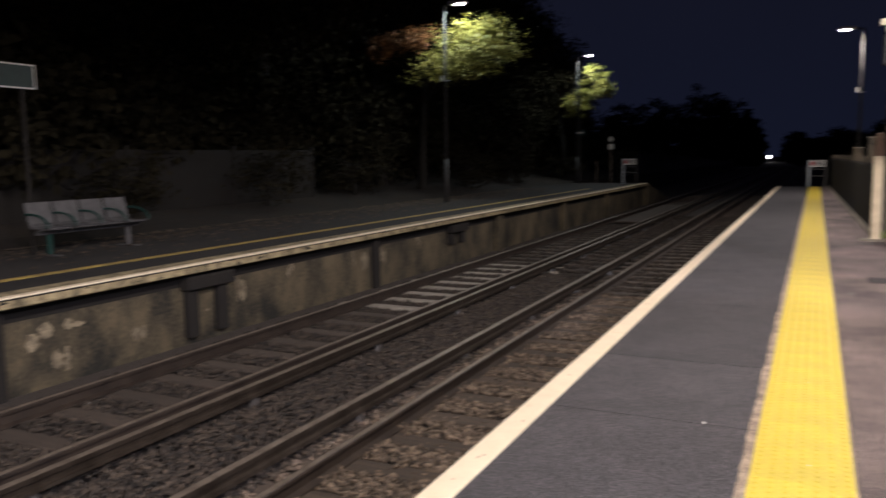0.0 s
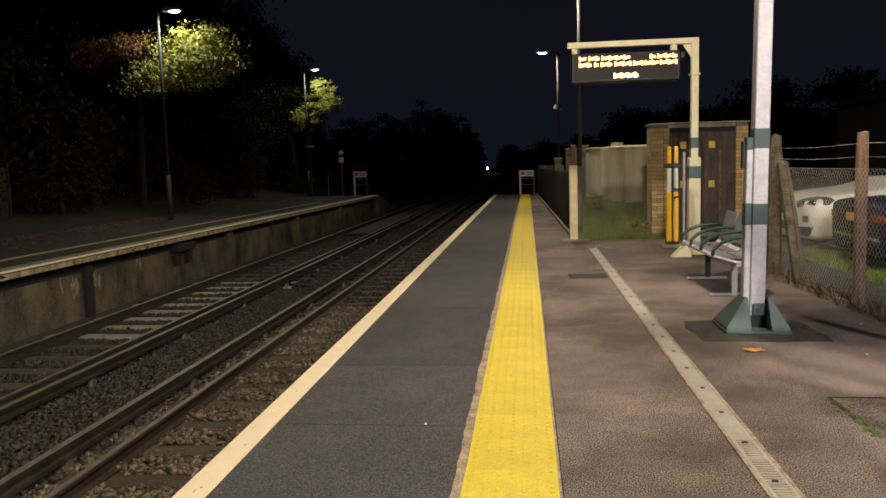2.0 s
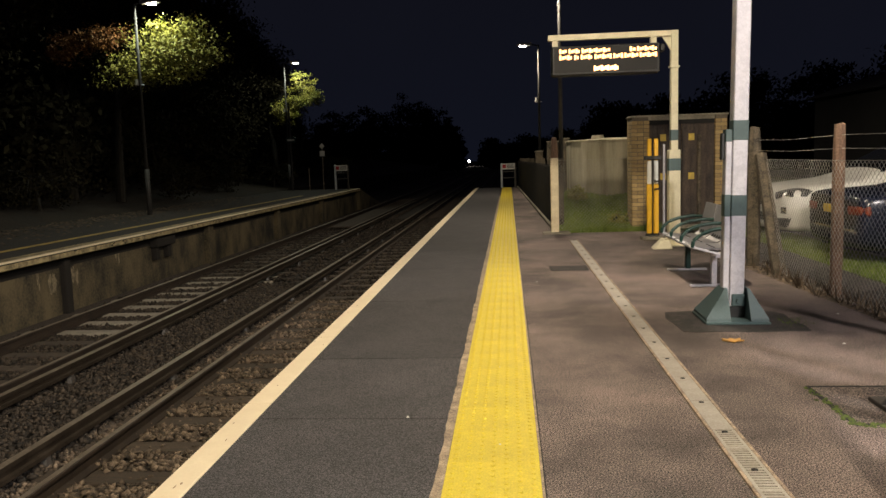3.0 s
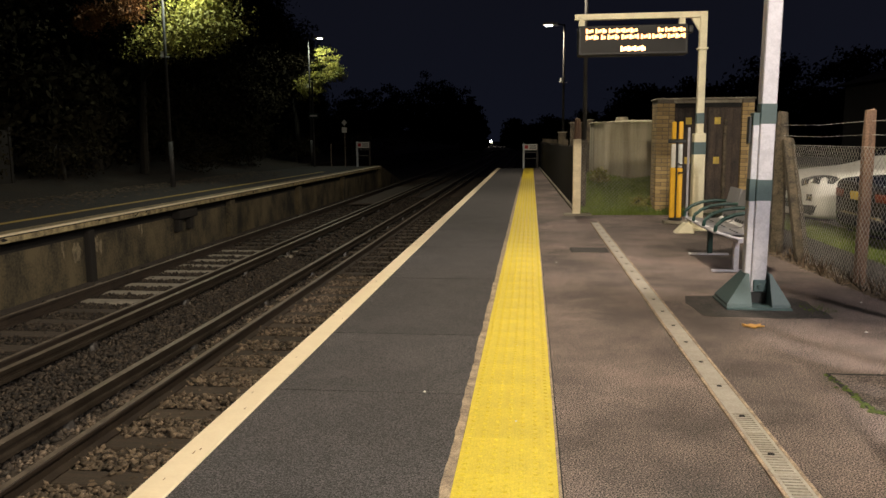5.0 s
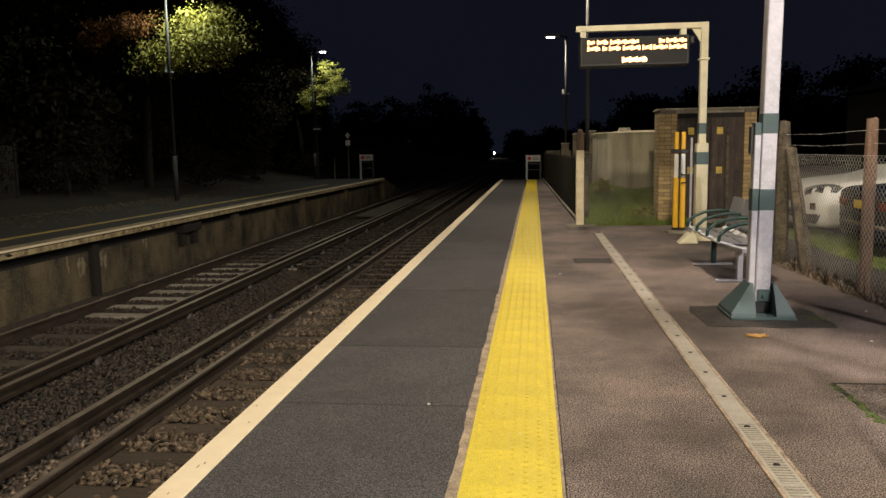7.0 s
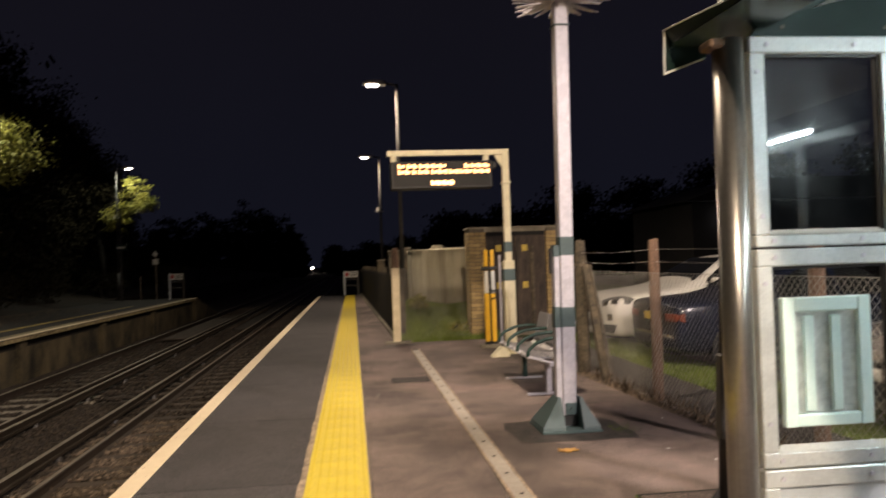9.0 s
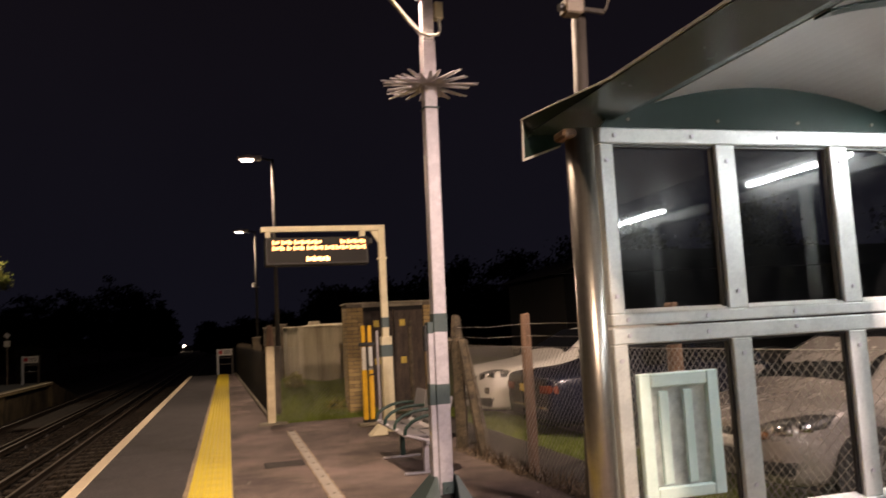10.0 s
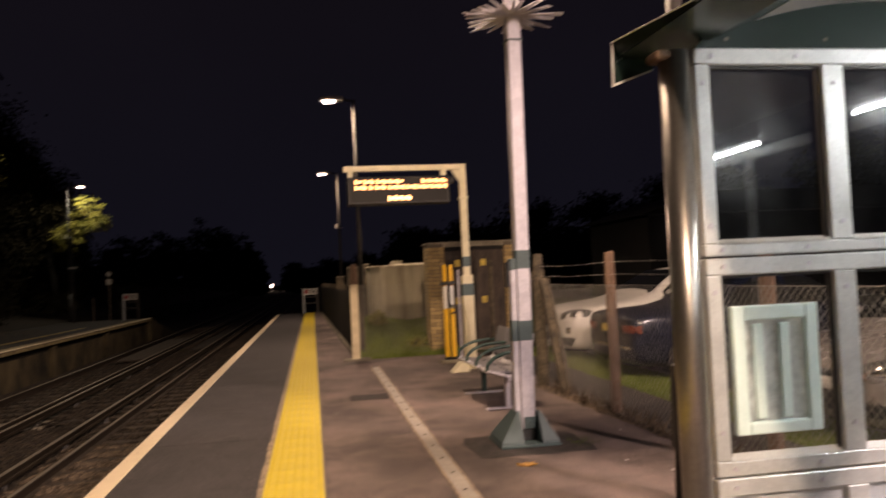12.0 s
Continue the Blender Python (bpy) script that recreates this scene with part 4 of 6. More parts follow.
part("strut_end", box(-0.68, -0.56, -0.05, 0.05, 5.0, 5.10, 0.01), M_galv, post)
part("lamp_arm", rod((0, 0, 5.98), (-0.30, 0, 6.02), 0.025, seg=8), M_galv, post)
p_head = part("lamp_head", prism([(-0.28, 5.98), (-0.86, 6.0), (-0.88, 6.05), (-0.6, 6.10), (-0.28, 6.07)], "y", -0.13, 0.13, 0.015), M_galv, post, "flat grey lamp head")
part("lens", box(-0.80, -0.40, -0.10, 0.10, 5.965, 5.98, 0.005), M_lampglow, p_head, "glowing lens")

# mast behind the shelter with dish and camera
mast = thing("camera_mast", "round grey mast with camera box and small dish", "mast", (2.22, 4.45, 0))
mast.matrix_basis = pose(2.22, 4.45, 0, 0, 2.0, 0)
part("pole", rod((0, 0, 0.02), (0, 0, 4.2), 0.060, 0.044, 14), M_mast, mast, smooth=True)
part("base_plate", box(-0.16, 0.16, -0.16, 0.16, 0, 0.025, 0.004), M_mast, mast)
part("gusset", prism([(-0.16, 0.025), (-0.06, 0.025), (-0.06, 0.16)], "y", -0.006, 0.006), M_mast, mast)
part("access_box", box(-0.085, 0.02, -0.075, 0.0, 0.45, 0.95, 0.01), M_mast, mast)
part("camera_box", box(-0.17, -0.05, -0.19, -0.085, 3.50, 3.60, 0.010), M_box, mast, "dull beige camera housing")
part("bracket", rod((-0.10, -0.1, 3.57), (0.14, -0.08, 3.57), 0.018, seg=8), M_mast, mast)
part("camera_tube", rod((-0.16, -0.14, 3.55), (-0.20, -0.14, 3.54), 0.024, seg=10), M_black, mast)
part("dish", rod((0.05, -0.16, 3.80), (0.06, -0.10, 3.81), 0.11, 0.095, 20), M_box, mast, "round pale dish")
part("conduit", tube([(-0.03, -0.1, 3.7), (-0.02, -0.07, 3.85), (0.0, -0.06, 4.1)], 0.018), M_mast, mast)
part("conduit", tube([(0.14, -0.1, 3.57), (0.16, -0.12, 3.64), (0.14, -0.12, 3.72)], 0.01), M_mast, mast)
wsign = part("notice", box(-0.10, 0.02, -0.085, -0.078, 1.92, 2.14, 0.003), M_signwhite, mast, "small red and white notice")
part("red_bar", box(-0.095, 0.015, -0.088, -0.085, 1.925, 1.975), M_signred, wsign)

# ---------------------------------------------------------------- passenger display
GX, GY = 2.60, 12.62
gan = thing("information_display", "cream gantry carrying a lit orange departure display", "departure display", (GX, GY, 0))
part("pole", box(-0.055, 0.055, -0.055, 0.055, 1.5, 3.36, 0.006), M_cream, gan)
part("lower_pole", box(-0.09, 0.09, -0.09, 0.09, 0.02, 1.52, 0.012), M_cream, gan)
part("green_band", box(-0.058, 0.058, -0.058, 0.058, 1.665, 1.83, 0.004), M_green, gan, "grey-green painted band")
part("green_band", box(-0.093, 0.093, -0.093, 0.093, 1.19, 1.385, 0.006), M_green, gan, "grey-green painted band")
part("sleeve", box(-0.075, 0.075, -0.075, 0.075, 2.79, 2.82, 0.004), M_cream, gan)
part("beam", box(-1.95, 0.055, -0.05, 0.05, 3.27, 3.36, 0.006), M_cream, gan)
part("beam_brace", prism([(-0.055, 3.27), (-0.055, 3.06), (-0.19, 3.27)], "y", -0.02, 0.02), M_cream, gan)
part("base_plate", box(-0.18, 0.18, -0.18, 0.18, 0, 0.025, 0.004), M_cream, gan)
for sx in (-1, 1):
    part("gusset", prism([(sx * 0.09, 0.025), (sx * 0.17, 0.025), (sx * 0.09, 0.2)], "y", -0.008, 0.008), M_cream, gan)
part("foot_cover", prism([(-0.42, 0.0), (-0.12, 0.0), (-0.16, 0.14), (-0.26, 0.16)], "y", -0.55, -0.30, 0.015), M_cream, gan, "white tapered base cover")
disp = part("display_case", box(-1.90, -0.24, -0.14, 0.14, 2.72, 3.17, 0.02), M_black, gan, "black display case")
part("screen", box(-1.86, -0.28, -0.146, -0.14, 2.76, 3.145), M_screen, disp, "dark screen")
for hx in (-1.84, -0.32):
    part("hanger", box(hx - 0.045, hx + 0.045, -0.05, 0.05, 3.17, 3.27, 0.006), M_cream, disp)
words1 = [(0.0, 0.12), (0.145, 0.32), (0.345, 0.78), (1.08, 1.17), (1.19, 1.49)]
words2 = [(0.0, 0.20), (0.23, 0.30), (0.33, 0.51), (0.54, 0.81), (0.83, 0.98), (1.00, 1.21), (1.23, 1.50)]
words3 = [(0.53, 0.91)]
for z, hh, row, mm in ((3.052, 0.070, words1, M_led), (2.958, 0.072, words2, M_led), (2.775, 0.082, words3, M_ledw)):
    for a, b in row:
        n = max(1, int((b - a) / 0.034))
        for k in range(n):
            x0 = -1.78 + a + (b - a) * k / n
            w = (b - a) / n
            part("text_bar", box(x0, x0 + w * (0.74 + 0.16 * ((k * 3) % 2)), -0.150, -0.147, z + 0.008 * ((k * 7) % 3), z + hh - 0.010 * ((k * 5) % 3)), mm, disp)
part("speaker", box(-0.23, -0.15, -0.06, 0.06, 3.04, 3.16, 0.02), M_black, gan)

# boarding ramp kept upright
ramp = thing("boarding_ramp", "folded yellow and black boarding ramp standing upright", "boarding ramp", (2.44, 13.55, 0))
for sx in (-0.056, 0.056):
    part("panel", box(sx - 0.044, sx + 0.044, -0.03, 0.03, 0.10, 0.95, 0.015), M_rampyel, ramp, "yellow panel")
    part("top_rail", box(sx - 0.034, sx + 0.034, -0.03, 0.03, 1.35, 1.72, 0.012), M_rampyel, ramp, "yellow panel end")
    part("inner_panel", box(sx - 0.036, sx + 0.036, -0.024, 0.02, 0.95, 1.35, 0.01), M_signwhite if sx < 0 else M_alu, ramp)
part("hinge", box(-0.008, 0.008, -0.034, 0.03, 0.1, 1.35), M_black, ramp)
part("strap", box(-0.14, 0.14, -0.045, 0.045, 1.36, 1.43, 0.01), M_black, ramp, "black strap")
part("handle", tube([(0.03, -0.035, 0.85), (0.03, -0.075, 0.87), (0.10, -0.075, 0.87), (0.10, -0.075, 1.0), (0.03, -0.075, 1.0), (0.03, -0.035, 1.02)], 0.012), M_black, ramp)
part("side_pole", rod((0.19, 0, 0.02), (0.19, 0, 1.62), 0.02, seg=8), M_galv, ramp)
part("stand", box(-0.20, 0.26, -0.14, 0.12, 0.0, 0.06, 0.01), M_conc, ramp)
part("foot", box(-0.11, 0.11, -0.05, 0.05, 0.06, 0.10, 0.01), M_black, ramp)

# ---------------------------------------------------------------- benches


def bench(name, label, loc, turn, seats, group):
    """A beam bench; seats face -x, the row runs along y."""
    b = thing(name, label, "bench", loc, turn, group)
    pitch = 0.56 if seats == 3 else 0.50
    ln = seats * pitch
    part("beam", box(-0.03, 0.05, 0.0, ln, 0.34, 0.40, 0.006), M_galv, b)
    for ly in (0.22, ln - 0.22):
        part("leg", box(-0.02, 0.04, ly - 0.035, ly + 0.035, 0.02, 0.34, 0.006), M_galv if ly < 0.5 else M_arm, b)
        part("foot", box(-0.24, 0.24, ly - 0.035, ly + 0.035, 0.0, 0.022, 0.004), M_galv, b)
    for k in range(seats):
        y0, y1 = k * pitch + 0.025, (k + 1) * pitch - 0.025
        prof = [(-0.25, 0.425), (-0.22, 0.445), (0.0, 0.425), (0.15, 0.43), (0.20, 0.46), (0.225, 0.53), (0.30, 0.82), (0.295, 0.84), (0.28, 0.84), (0.205, 0.54), (0.185, 0.475), (0.14, 0.445), (0.0, 0.44), (-0.22, 0.46), (-0.255, 0.44)]
        s = part("seat_shell", prism(prof, "y", y0, y1), M_seat, b, "grey perforated seat")
        for hx in range(3):
            for hy in range(4):
                cy = y0 + 0.08 + hy * 0.095
                if hx == 0:
                    part("slot", rod((0.186, cy, 0.492), (0.181, cy, 0.495), 0.022, seg=8), M_hole, s)
                else:
                    part("slot", rod((0.10 - hx * 0.12, cy, 0.4405), (0.10 - hx * 0.12, cy, 0.449), 0.012, seg=6), M_hole, s)
    for k in range(seats + 1):
        y = k * pitch
        part("armrest", tube([(0.24, y, 0.66), (0.10, y, 0.665), (-0.06, y, 0.645), (-0.18, y, 0.60), (-0.26, y, 0.53), (-0.27, y, 0.46)], 0.02), M_arm, b, "dark green curved armrest")
        part("arm_stay", rod((0.0, y, 0.38), (-0.26, y, 0.46), 0.014, seg=6), M_galv, b)
    return b


bench("platform_bench", "grey perforated metal bench with green armrests", (2.21, 8.47, 0), 0, 3, "platform benches")
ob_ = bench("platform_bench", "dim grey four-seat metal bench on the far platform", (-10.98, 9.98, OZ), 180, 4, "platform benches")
# swap in the darkened metal, so the far bench looks dimly lit
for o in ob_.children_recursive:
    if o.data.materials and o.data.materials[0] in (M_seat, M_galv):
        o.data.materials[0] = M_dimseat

# ---------------------------------------------------------------- shelter
YP = 3.0
sh = thing("waiting_shelter", "glazed aluminium platform shelter with green barrel roof", "shelter", (0, 0, 0))
post_t = part("corner_post", rod((1.563, YP - 0.01, 0), (1.563, YP - 0.01, 2.40), 0.061, seg=32), M_steel, sh, "brushed steel tube post", True)
part("post_foot", rod((1.560, YP - 0.01, 0), (1.560, YP - 0.01, 0.02), 0.11, seg=16), M_steel, post_t)
part("corner_post", rod((1.545, -2.4, 0), (1.545, -2.4, 2.40), 0.055, seg=24), M_steel, sh, "brushed steel tube post", True)
COLS = [(1.71, 2.215), (2.315, 2.83), (2.93, 3.44)]
XA, XB = 1.645, 3.505


def end_panel(yp):
    fr = part("end_panel", box(XA, XB, yp - 0.028, yp + 0.028, 2.345, 2.415, 0.006), M_alu, sh, "bolted aluminium window frame")
    rails = [(1.565, 1.615), (1.487, 1.557), (0.683, 0.745), (0.603, 0.675), (0.10, 0.17)]
    for z0, z1 in rails:
        part("rail", box(XA, XB, yp - 0.028, yp + 0.028, z0, z1, 0.006), M_alu, fr)
    for z0, z1 in ((1.615, 2.345), (0.745, 1.487), (0.17, 0.603)):
        part("stile", box(XA, COLS[0][0], yp - 0.027, yp + 0.027, z0, z1, 0.005), M_alu, fr)
        part("stile", box(COLS[0][1], COLS[1][0], yp - 0.027, yp + 0.027, z0, z1, 0.005), M_alu, fr)
        part("stile", box(COLS[1][1], COLS[2][0], yp - 0.027, yp + 0.027, z0, z1, 0.005), M_alu, fr)
        part("stile", box(COLS[2][1], XB, yp - 0.027, yp + 0.027, z0, z1, 0.005), M_alu, fr)
        for cx0, cx1 in COLS:
            if z0 > 0.5:
                g = part("pane", box(cx0 - 0.004, cx1 + 0.004, yp + 0.017, yp + 0.023, z0 - 0.004, z1 + 0.004), M_glass, fr, "clear slightly dusty glass")
                g.visible_shadow = False
                part("sill_bead", prism([(yp - 0.027, z0 + 0.001), (yp + 0.016, z0 + 0.001), (yp + 0.016, z0 + 0.020)], "x", cx0, cx1), M_alu, g, "sloping glazing bead")
                for s0, s1, t0, t1 in ((cx0, cx1, z1 - 0.012, z1), (cx0, cx0 + 0.012, z0 + 0.012, z1 - 0.012), (cx1 - 0.012, cx1, z0 + 0.012, z1 - 0.012)):
                    part("gasket", box(s0, s1, yp - 0.006, yp + 0.016, t0, t1), M_black, g)
            else:
                part("kick_panel", box(cx0 - 0.004, cx1 + 0.004, yp - 0.004, yp + 0.004, z0 - 0.004, z1 + 0.004), M_kick, fr, "pale grey infill sheet")
    bolt = mesh_of(rod((0, 0, 0), (0, -0.006, 0), 0.010, seg=8), "bolt", M_galv)
    xs = [XA + 0.03, 2.265, 2.88, XB - 0.03]
    spots = [(x, z) for x in xs for z in (2.27, 1.69, 1.42, 0.86)] + [(x, z) for x in (1.72, 2.1, 2.55, 3.2) for z in (2.38, 1.59, 1.523, 0.714, 0.64)]
    for x, z in spots:
        o = new("bolt", bolt)
        o.parent = fr
        o.location = (x, yp - 0.028, z)
    return fr


end_panel(YP)
end_panel(-2.4)
# back wall of the shelter
bk = part("back_wall", box(3.53, 3.58, -2.36, YP - 0.04, 2.345, 2.415, 0.006), M_alu, sh, "glazed back wall")
for z0, z1 in ((1.53, 1.60), (0.70, 0.77), (0.10, 0.17)):
    part("rail", box(3.53, 3.58, -2.36, YP - 0.04, z0, z1, 0.006), M_alu, bk)
for i in range(7):
    y = -2.36 + i * (5.26 / 6)
    part("stile", box(3.53, 3.58, y, y + 0.07, 0.0, 2.345, 0.006), M_alu, bk)
for i in range(6):
    y = -2.29 + i * (5.26 / 6)
    for z0, z1 in ((1.60, 2.345), (0.77, 1.53)):
        g = part("pane", box(3.552, 3.558, y, y + 0.81, z0, z1), M_glass, bk)
        g.visible_shadow = False
    part("kick_panel", box(3.55, 3.56, y, y + 0.81, 0.17, 0.70), M_kick, bk)

# roof: arched shell, white ceiling, green edge beams and gables
RX, RW = 2.52, 1.06


def arch(x, z_edge, rise, half):
    return z_edge + rise * (1 - ((x - RX) / half) ** 2)


Y0, Y1 = -2.7, 3.30
xs = [RX - RW + 2 * RW * i / 24 for i in range(25)]
top = [(x, arch(x, 2.478, 0.37, RW)) for x in xs]
shell = part("roof_shell", prism(top + [(x, z - 0.008) for x, z in top[::-1]], "y", Y0, Y1), M_dgreen, sh, "dark green arched roof")
part("roof_trim", prism([(x, z + 0.008) for x, z in top] + [(x, z - 0.03) for x, z in top[::-1]], "y", Y1, Y1 + 0.012), M_alu, shell, "pale edging strip")
xi = [1.93 + (3.32 - 1.93) * i / 20 for i in range(21)]
cl = [(x, arch(x, 2.435, 0.185, 0.86)) for x in xi]
part("ceiling", prism(cl + [(x, z + 0.012) for x, z in cl[::-1]], "y", Y0 + 0.02, YP + 0.02), M_ceil, sh, "white curved ceiling sheet")
part("ceiling_rib", prism([(x, z - 0.011) for x, z in cl] + [(x, z - 0.002) for x, z in cl[::-1]], "y", 1.97, 2.04), M_dgreen, sh, "green ceiling rib")
part("ceiling_rib", prism([(x, z - 0.011) for x, z in cl] + [(x, z - 0.002) for x, z in cl[::-1]], "y", -0.4, -0.32), M_dgreen, sh, "green ceiling rib")
for s in (-1, 1):
    def mx(x):
        return RX + s * (RX - x)
    beam = part("eaves_beam", prism([(mx(1.46), 2.463), (mx(1.462), 2.470), (mx(1.74), 2.57), (mx(1.95), 2.60), (mx(1.95), 2.545), (mx(1.72), 2.450)], "y", Y0, Y1), M_eave, sh, "glossy dark green eaves beam")
    plate = part("end_plate", prism([(mx(1.432), 2.53), (mx(1.426), 2.341), (mx(1.618), 2.409), (mx(1.66), 2.50)], "y", Y1, Y1 + 0.012), M_dgreen, beam, "dark green end plate")
    part("plate_trim", prism([(mx(1.425), 2.335), (mx(1.431), 2.535), (mx(1.438), 2.53), (mx(1.433), 2.349), (mx(1.618), 2.414), (mx(1.618), 2.406)], "y", Y1 - 0.006, Y1), M_alu, plate, "pale edging strip")
    flare = bmesh.new()
    corners = [Vector((mx(1.472), 2.5, 2.466)), Vector((mx(1.432), Y1, 2.53)), Vector((mx(1.466), Y1, 2.469)), Vector((mx(1.53), 2.5, 2.50)), Vector((mx(1.56), Y1, 2.57))]
    fv = [flare.verts.new(p) for p in corners]
    for idx in ((0, 1, 2), (0, 3, 4, 1), (0, 2, 4, 3), (1, 4, 2)):
        flare.faces.new([fv[q] for q in idx])
    bmesh.ops.recalc_face_normals(flare, faces=flare.faces[:])
    part("flared_end", flare, M_dgreen, beam, "dark green flared tip")
    part("flare_trim", rod((mx(1.470), 2.5, 2.470), (mx(1.431), Y1, 2.533), 0.004, seg=6), M_alu, beam, "pale edging strip")
    part("beam_cap", box(min(mx(1.452), mx(1.46)), max(mx(1.452), mx(1.46)), Y0, 2.6, 2.469, 2.479), M_alu, beam)
for yp in (YP, -2.4):
    gx = [1.72 + (3.44 - 1.72) * i / 20 for i in range(21)]
    gab = part("gable", prism([(1.66, 2.418), (3.50, 2.418)] + [(x, arch(x, 2.432, 0.19, 0.92)) for x in gx[::-1]], "y", yp - 0.012, yp + 0.012), M_dgreen, sh, "dark green gable panel")
    for x in (1.80, 2.25, 2.68, 3.1, 3.4):
        part("bolt", rod((x, yp - 0.012, 2.455), (x, yp - 0.017, 2.455), 0.008, seg=8), M_box, gab)
part("post_bracket", box(1.47, 1.60, YP - 0.06, YP + 0.05, 2.36, 2.40, 0.01), M_bpost, sh)
for ya, yb in ((1.76, 2.64), (-0.55, 0.68)):
    lt = part("batten_light", box(3.28, 3.42, ya - 0.04, yb + 0.04, 2.435, 2.470, 0.008), M_ceil, sh, "fluorescent batten")
    part("tube", rod((3.35, ya, 2.415), (3.35, yb, 2.415), 0.016, seg=10), M_tubeglow, lt, "glowing white tube")

# the roof runs a little aslant of the platform edge, as the fence does
for ob in sh.children_recursive:
    if ob.name.split(".")[0] in ("roof_shell", "roof_trim", "ceiling", "ceiling_rib", "eaves_beam", "beam_trim", "beam_cap", "batten_light", "tube"):
        for v in ob.data.vertices:
            v.co.x += 0.022 * (Y1 - v.co.y)

# notice board seen from behind
nb = thing("notice_board", "back of a pale mint poster case behind glass", "poster case", (1.937, YP - 0.012, 0))
part("frame_top", box(-0.135, 0.135, -0.012, 0.02, 1.30, 1.36, 0.006), M_mint, nb)
part("frame_bottom", box(-0.135, 0.135, -0.012, 0.02, 0.84, 0.89, 0.006), M_mint, nb)
for sx in (-1, 1):
    part("frame_side", box(min(sx * 0.19, sx * 0.135), max(sx * 0.19, sx * 0.135), -0.012, 0.02, 0.84, 1.36, 0.004), M_mint, nb)
for bx in (-0.075, 0.04):
    part("back_bar", box(bx - 0.022, bx + 0.022, -0.006, 0.012, 0.90, 1.285, 0.004), M_mint, nb)
part("backing", box(-0.135, 0.135, 0.012, 0.018, 0.89, 1.30), M_minthin, nb, "scuffed translucent backing")
for mz in (0.93, 1.24):
    part("mount", box(-0.02, 0.02, 0.020, 0.030, mz, mz + 0.04, 0.002), M_alu, nb, "sticky pad on the glass")

# ---------------------------------------------------------------- cars


def car(name, label, loc, turn, paint, L, W, sections, glass_rows, front=True):
    """A car along +x, its nose at x = 0, built from cross sections (x, sill, belt, top, half width, half roof width)."""
    c = thing(name, label, "car", loc, turn, "parked cars")
    bm = bmesh.new()
    rings = []
    for x, z0, zb, zt, hw, hr in sections:
        zm = (z0 + zb) / 2
        pts = [(hw * 0.80, z0), (hw * 0.96, z0 + 0.05), (hw, zm), (hw * 0.985, zb - 0.05), (hw * 0.94, zb), (hr * 1.02 if zt > zb + 0.08 else hw * 0.86, zt - 0.03 if zt > zb + 0.08 else zb + (zt - zb) * 0.6), (hr * 0.82, zt), (0, zt + 0.015)]
        ring = pts + [(-y, z) for y, z in pts[-2::-1]]
        rings.append([bm.verts.new((x, y, z)) for y, z in ring])
    for a, b in zip(rings, rings[1:]):
        for i in range(len(a) - 1):
            bm.faces.new((a[i], a[i + 1], b[i + 1], b[i]))
        bm.faces.new((a[-1], a[0], b[0], b[-1]))
    bm.faces.new(rings[0])
    bm.faces.new(rings[-1][::-1])
    bmesh.ops.recalc_face_normals(bm, faces=bm.faces[:])
    body = part("body", bm, paint, c, smooth=True)
    sub = body.modifiers.new("round", "SUBSURF")
    sub.levels = sub.render_levels = 2
    # windows: side glass, windscreen and rear glass, just proud of the cabin
    S = sections

    def at(x):
        for a, b in zip(S, S[1:]):
            if a[0] <= x <= b[0]:
                f = (x - a[0]) / (b[0] - a[0])
                return [u + (v - u) * f for u, v in zip(a, b)]
        return S[-1]
    for sy in (-1, 1):
        for gx0, gx1 in glass_rows["side"]:
            bm = bmesh.new()
            n = 8
            lo, hi = [], []
            for k in range(n + 1):
                x = gx0 + (gx1 - gx0) * k / n
                _, z0, zb, zt, hw, hr = at(x)
                zt2 = min(zt - 0.09, zb + 0.44)
                f = min(1.0, max(0.02, (zt2 - zb) / 0.4))
                lo.append(bm.verts.new((x, sy * (hw * 0.955 + 0.012), zb + 0.015)))
                hi.append(bm.verts.new((x, sy * (hw * 0.955 + 0.012 + (hr * 1.01 - hw * 0.955) * f), max(zb + 0.03, zt2))))
            for k in range(n):
                bm.faces.new((lo[k], lo[k + 1], hi[k + 1], hi[k]))
            part("side_window", bm, M_carglass, c, "dark side glass")
    for nm, (xa, xb) in (("windscreen", glass_rows["front"]), ("rear_window", glass_rows["rear"])):
        a, b = at(xa), at(xb)
        bm = bmesh.new()
        n = 6
        lo, hi = [], []
        for k in range(n + 1):
            y = -1 + 2 * k / n
            bow = 0.04 * (1 - y * y) * (1 if xa < xb and nm == "windscreen" else -1)
            up = 0.02
            lo.append(bm.verts.new((a[0] - bow, y * a[4] * 0.80, a[3] + up)))
            hi.append(bm.verts.new((b[0] - bow, y * b[5] * 0.80, b[3] + up)))
        for k in range(n):
            bm.faces.new((lo[k], lo[k + 1], hi[k + 1], hi[k]))
        part(nm, bm, M_carglass, c, "dark glass")
    for wx in glass_rows["wheels"]:
        for sy in (-1, 1):
            r = glass_rows["radius"]
            arch_ = part("wheel_arch", rod((wx, sy * (W / 2 - 0.02), r), (wx, sy * (W / 2 + 0.004), r), r * 1.16, seg=28), M_black, c)
            tyre = part("tyre", rod((wx, sy * (W / 2 - 0.16), r), (wx, sy * (W / 2 + 0.012), r), r, seg=28), M_tyre, c, smooth=False)
            part("rim", rod((wx, sy * (W / 2 + 0.0), r), (wx, sy * (W / 2 + 0.018), r), r * 0.66, seg=24), M_black, tyre)
            bm = bmesh.new()
            for k in range(10):
                a = 2 * math.pi * k / 10
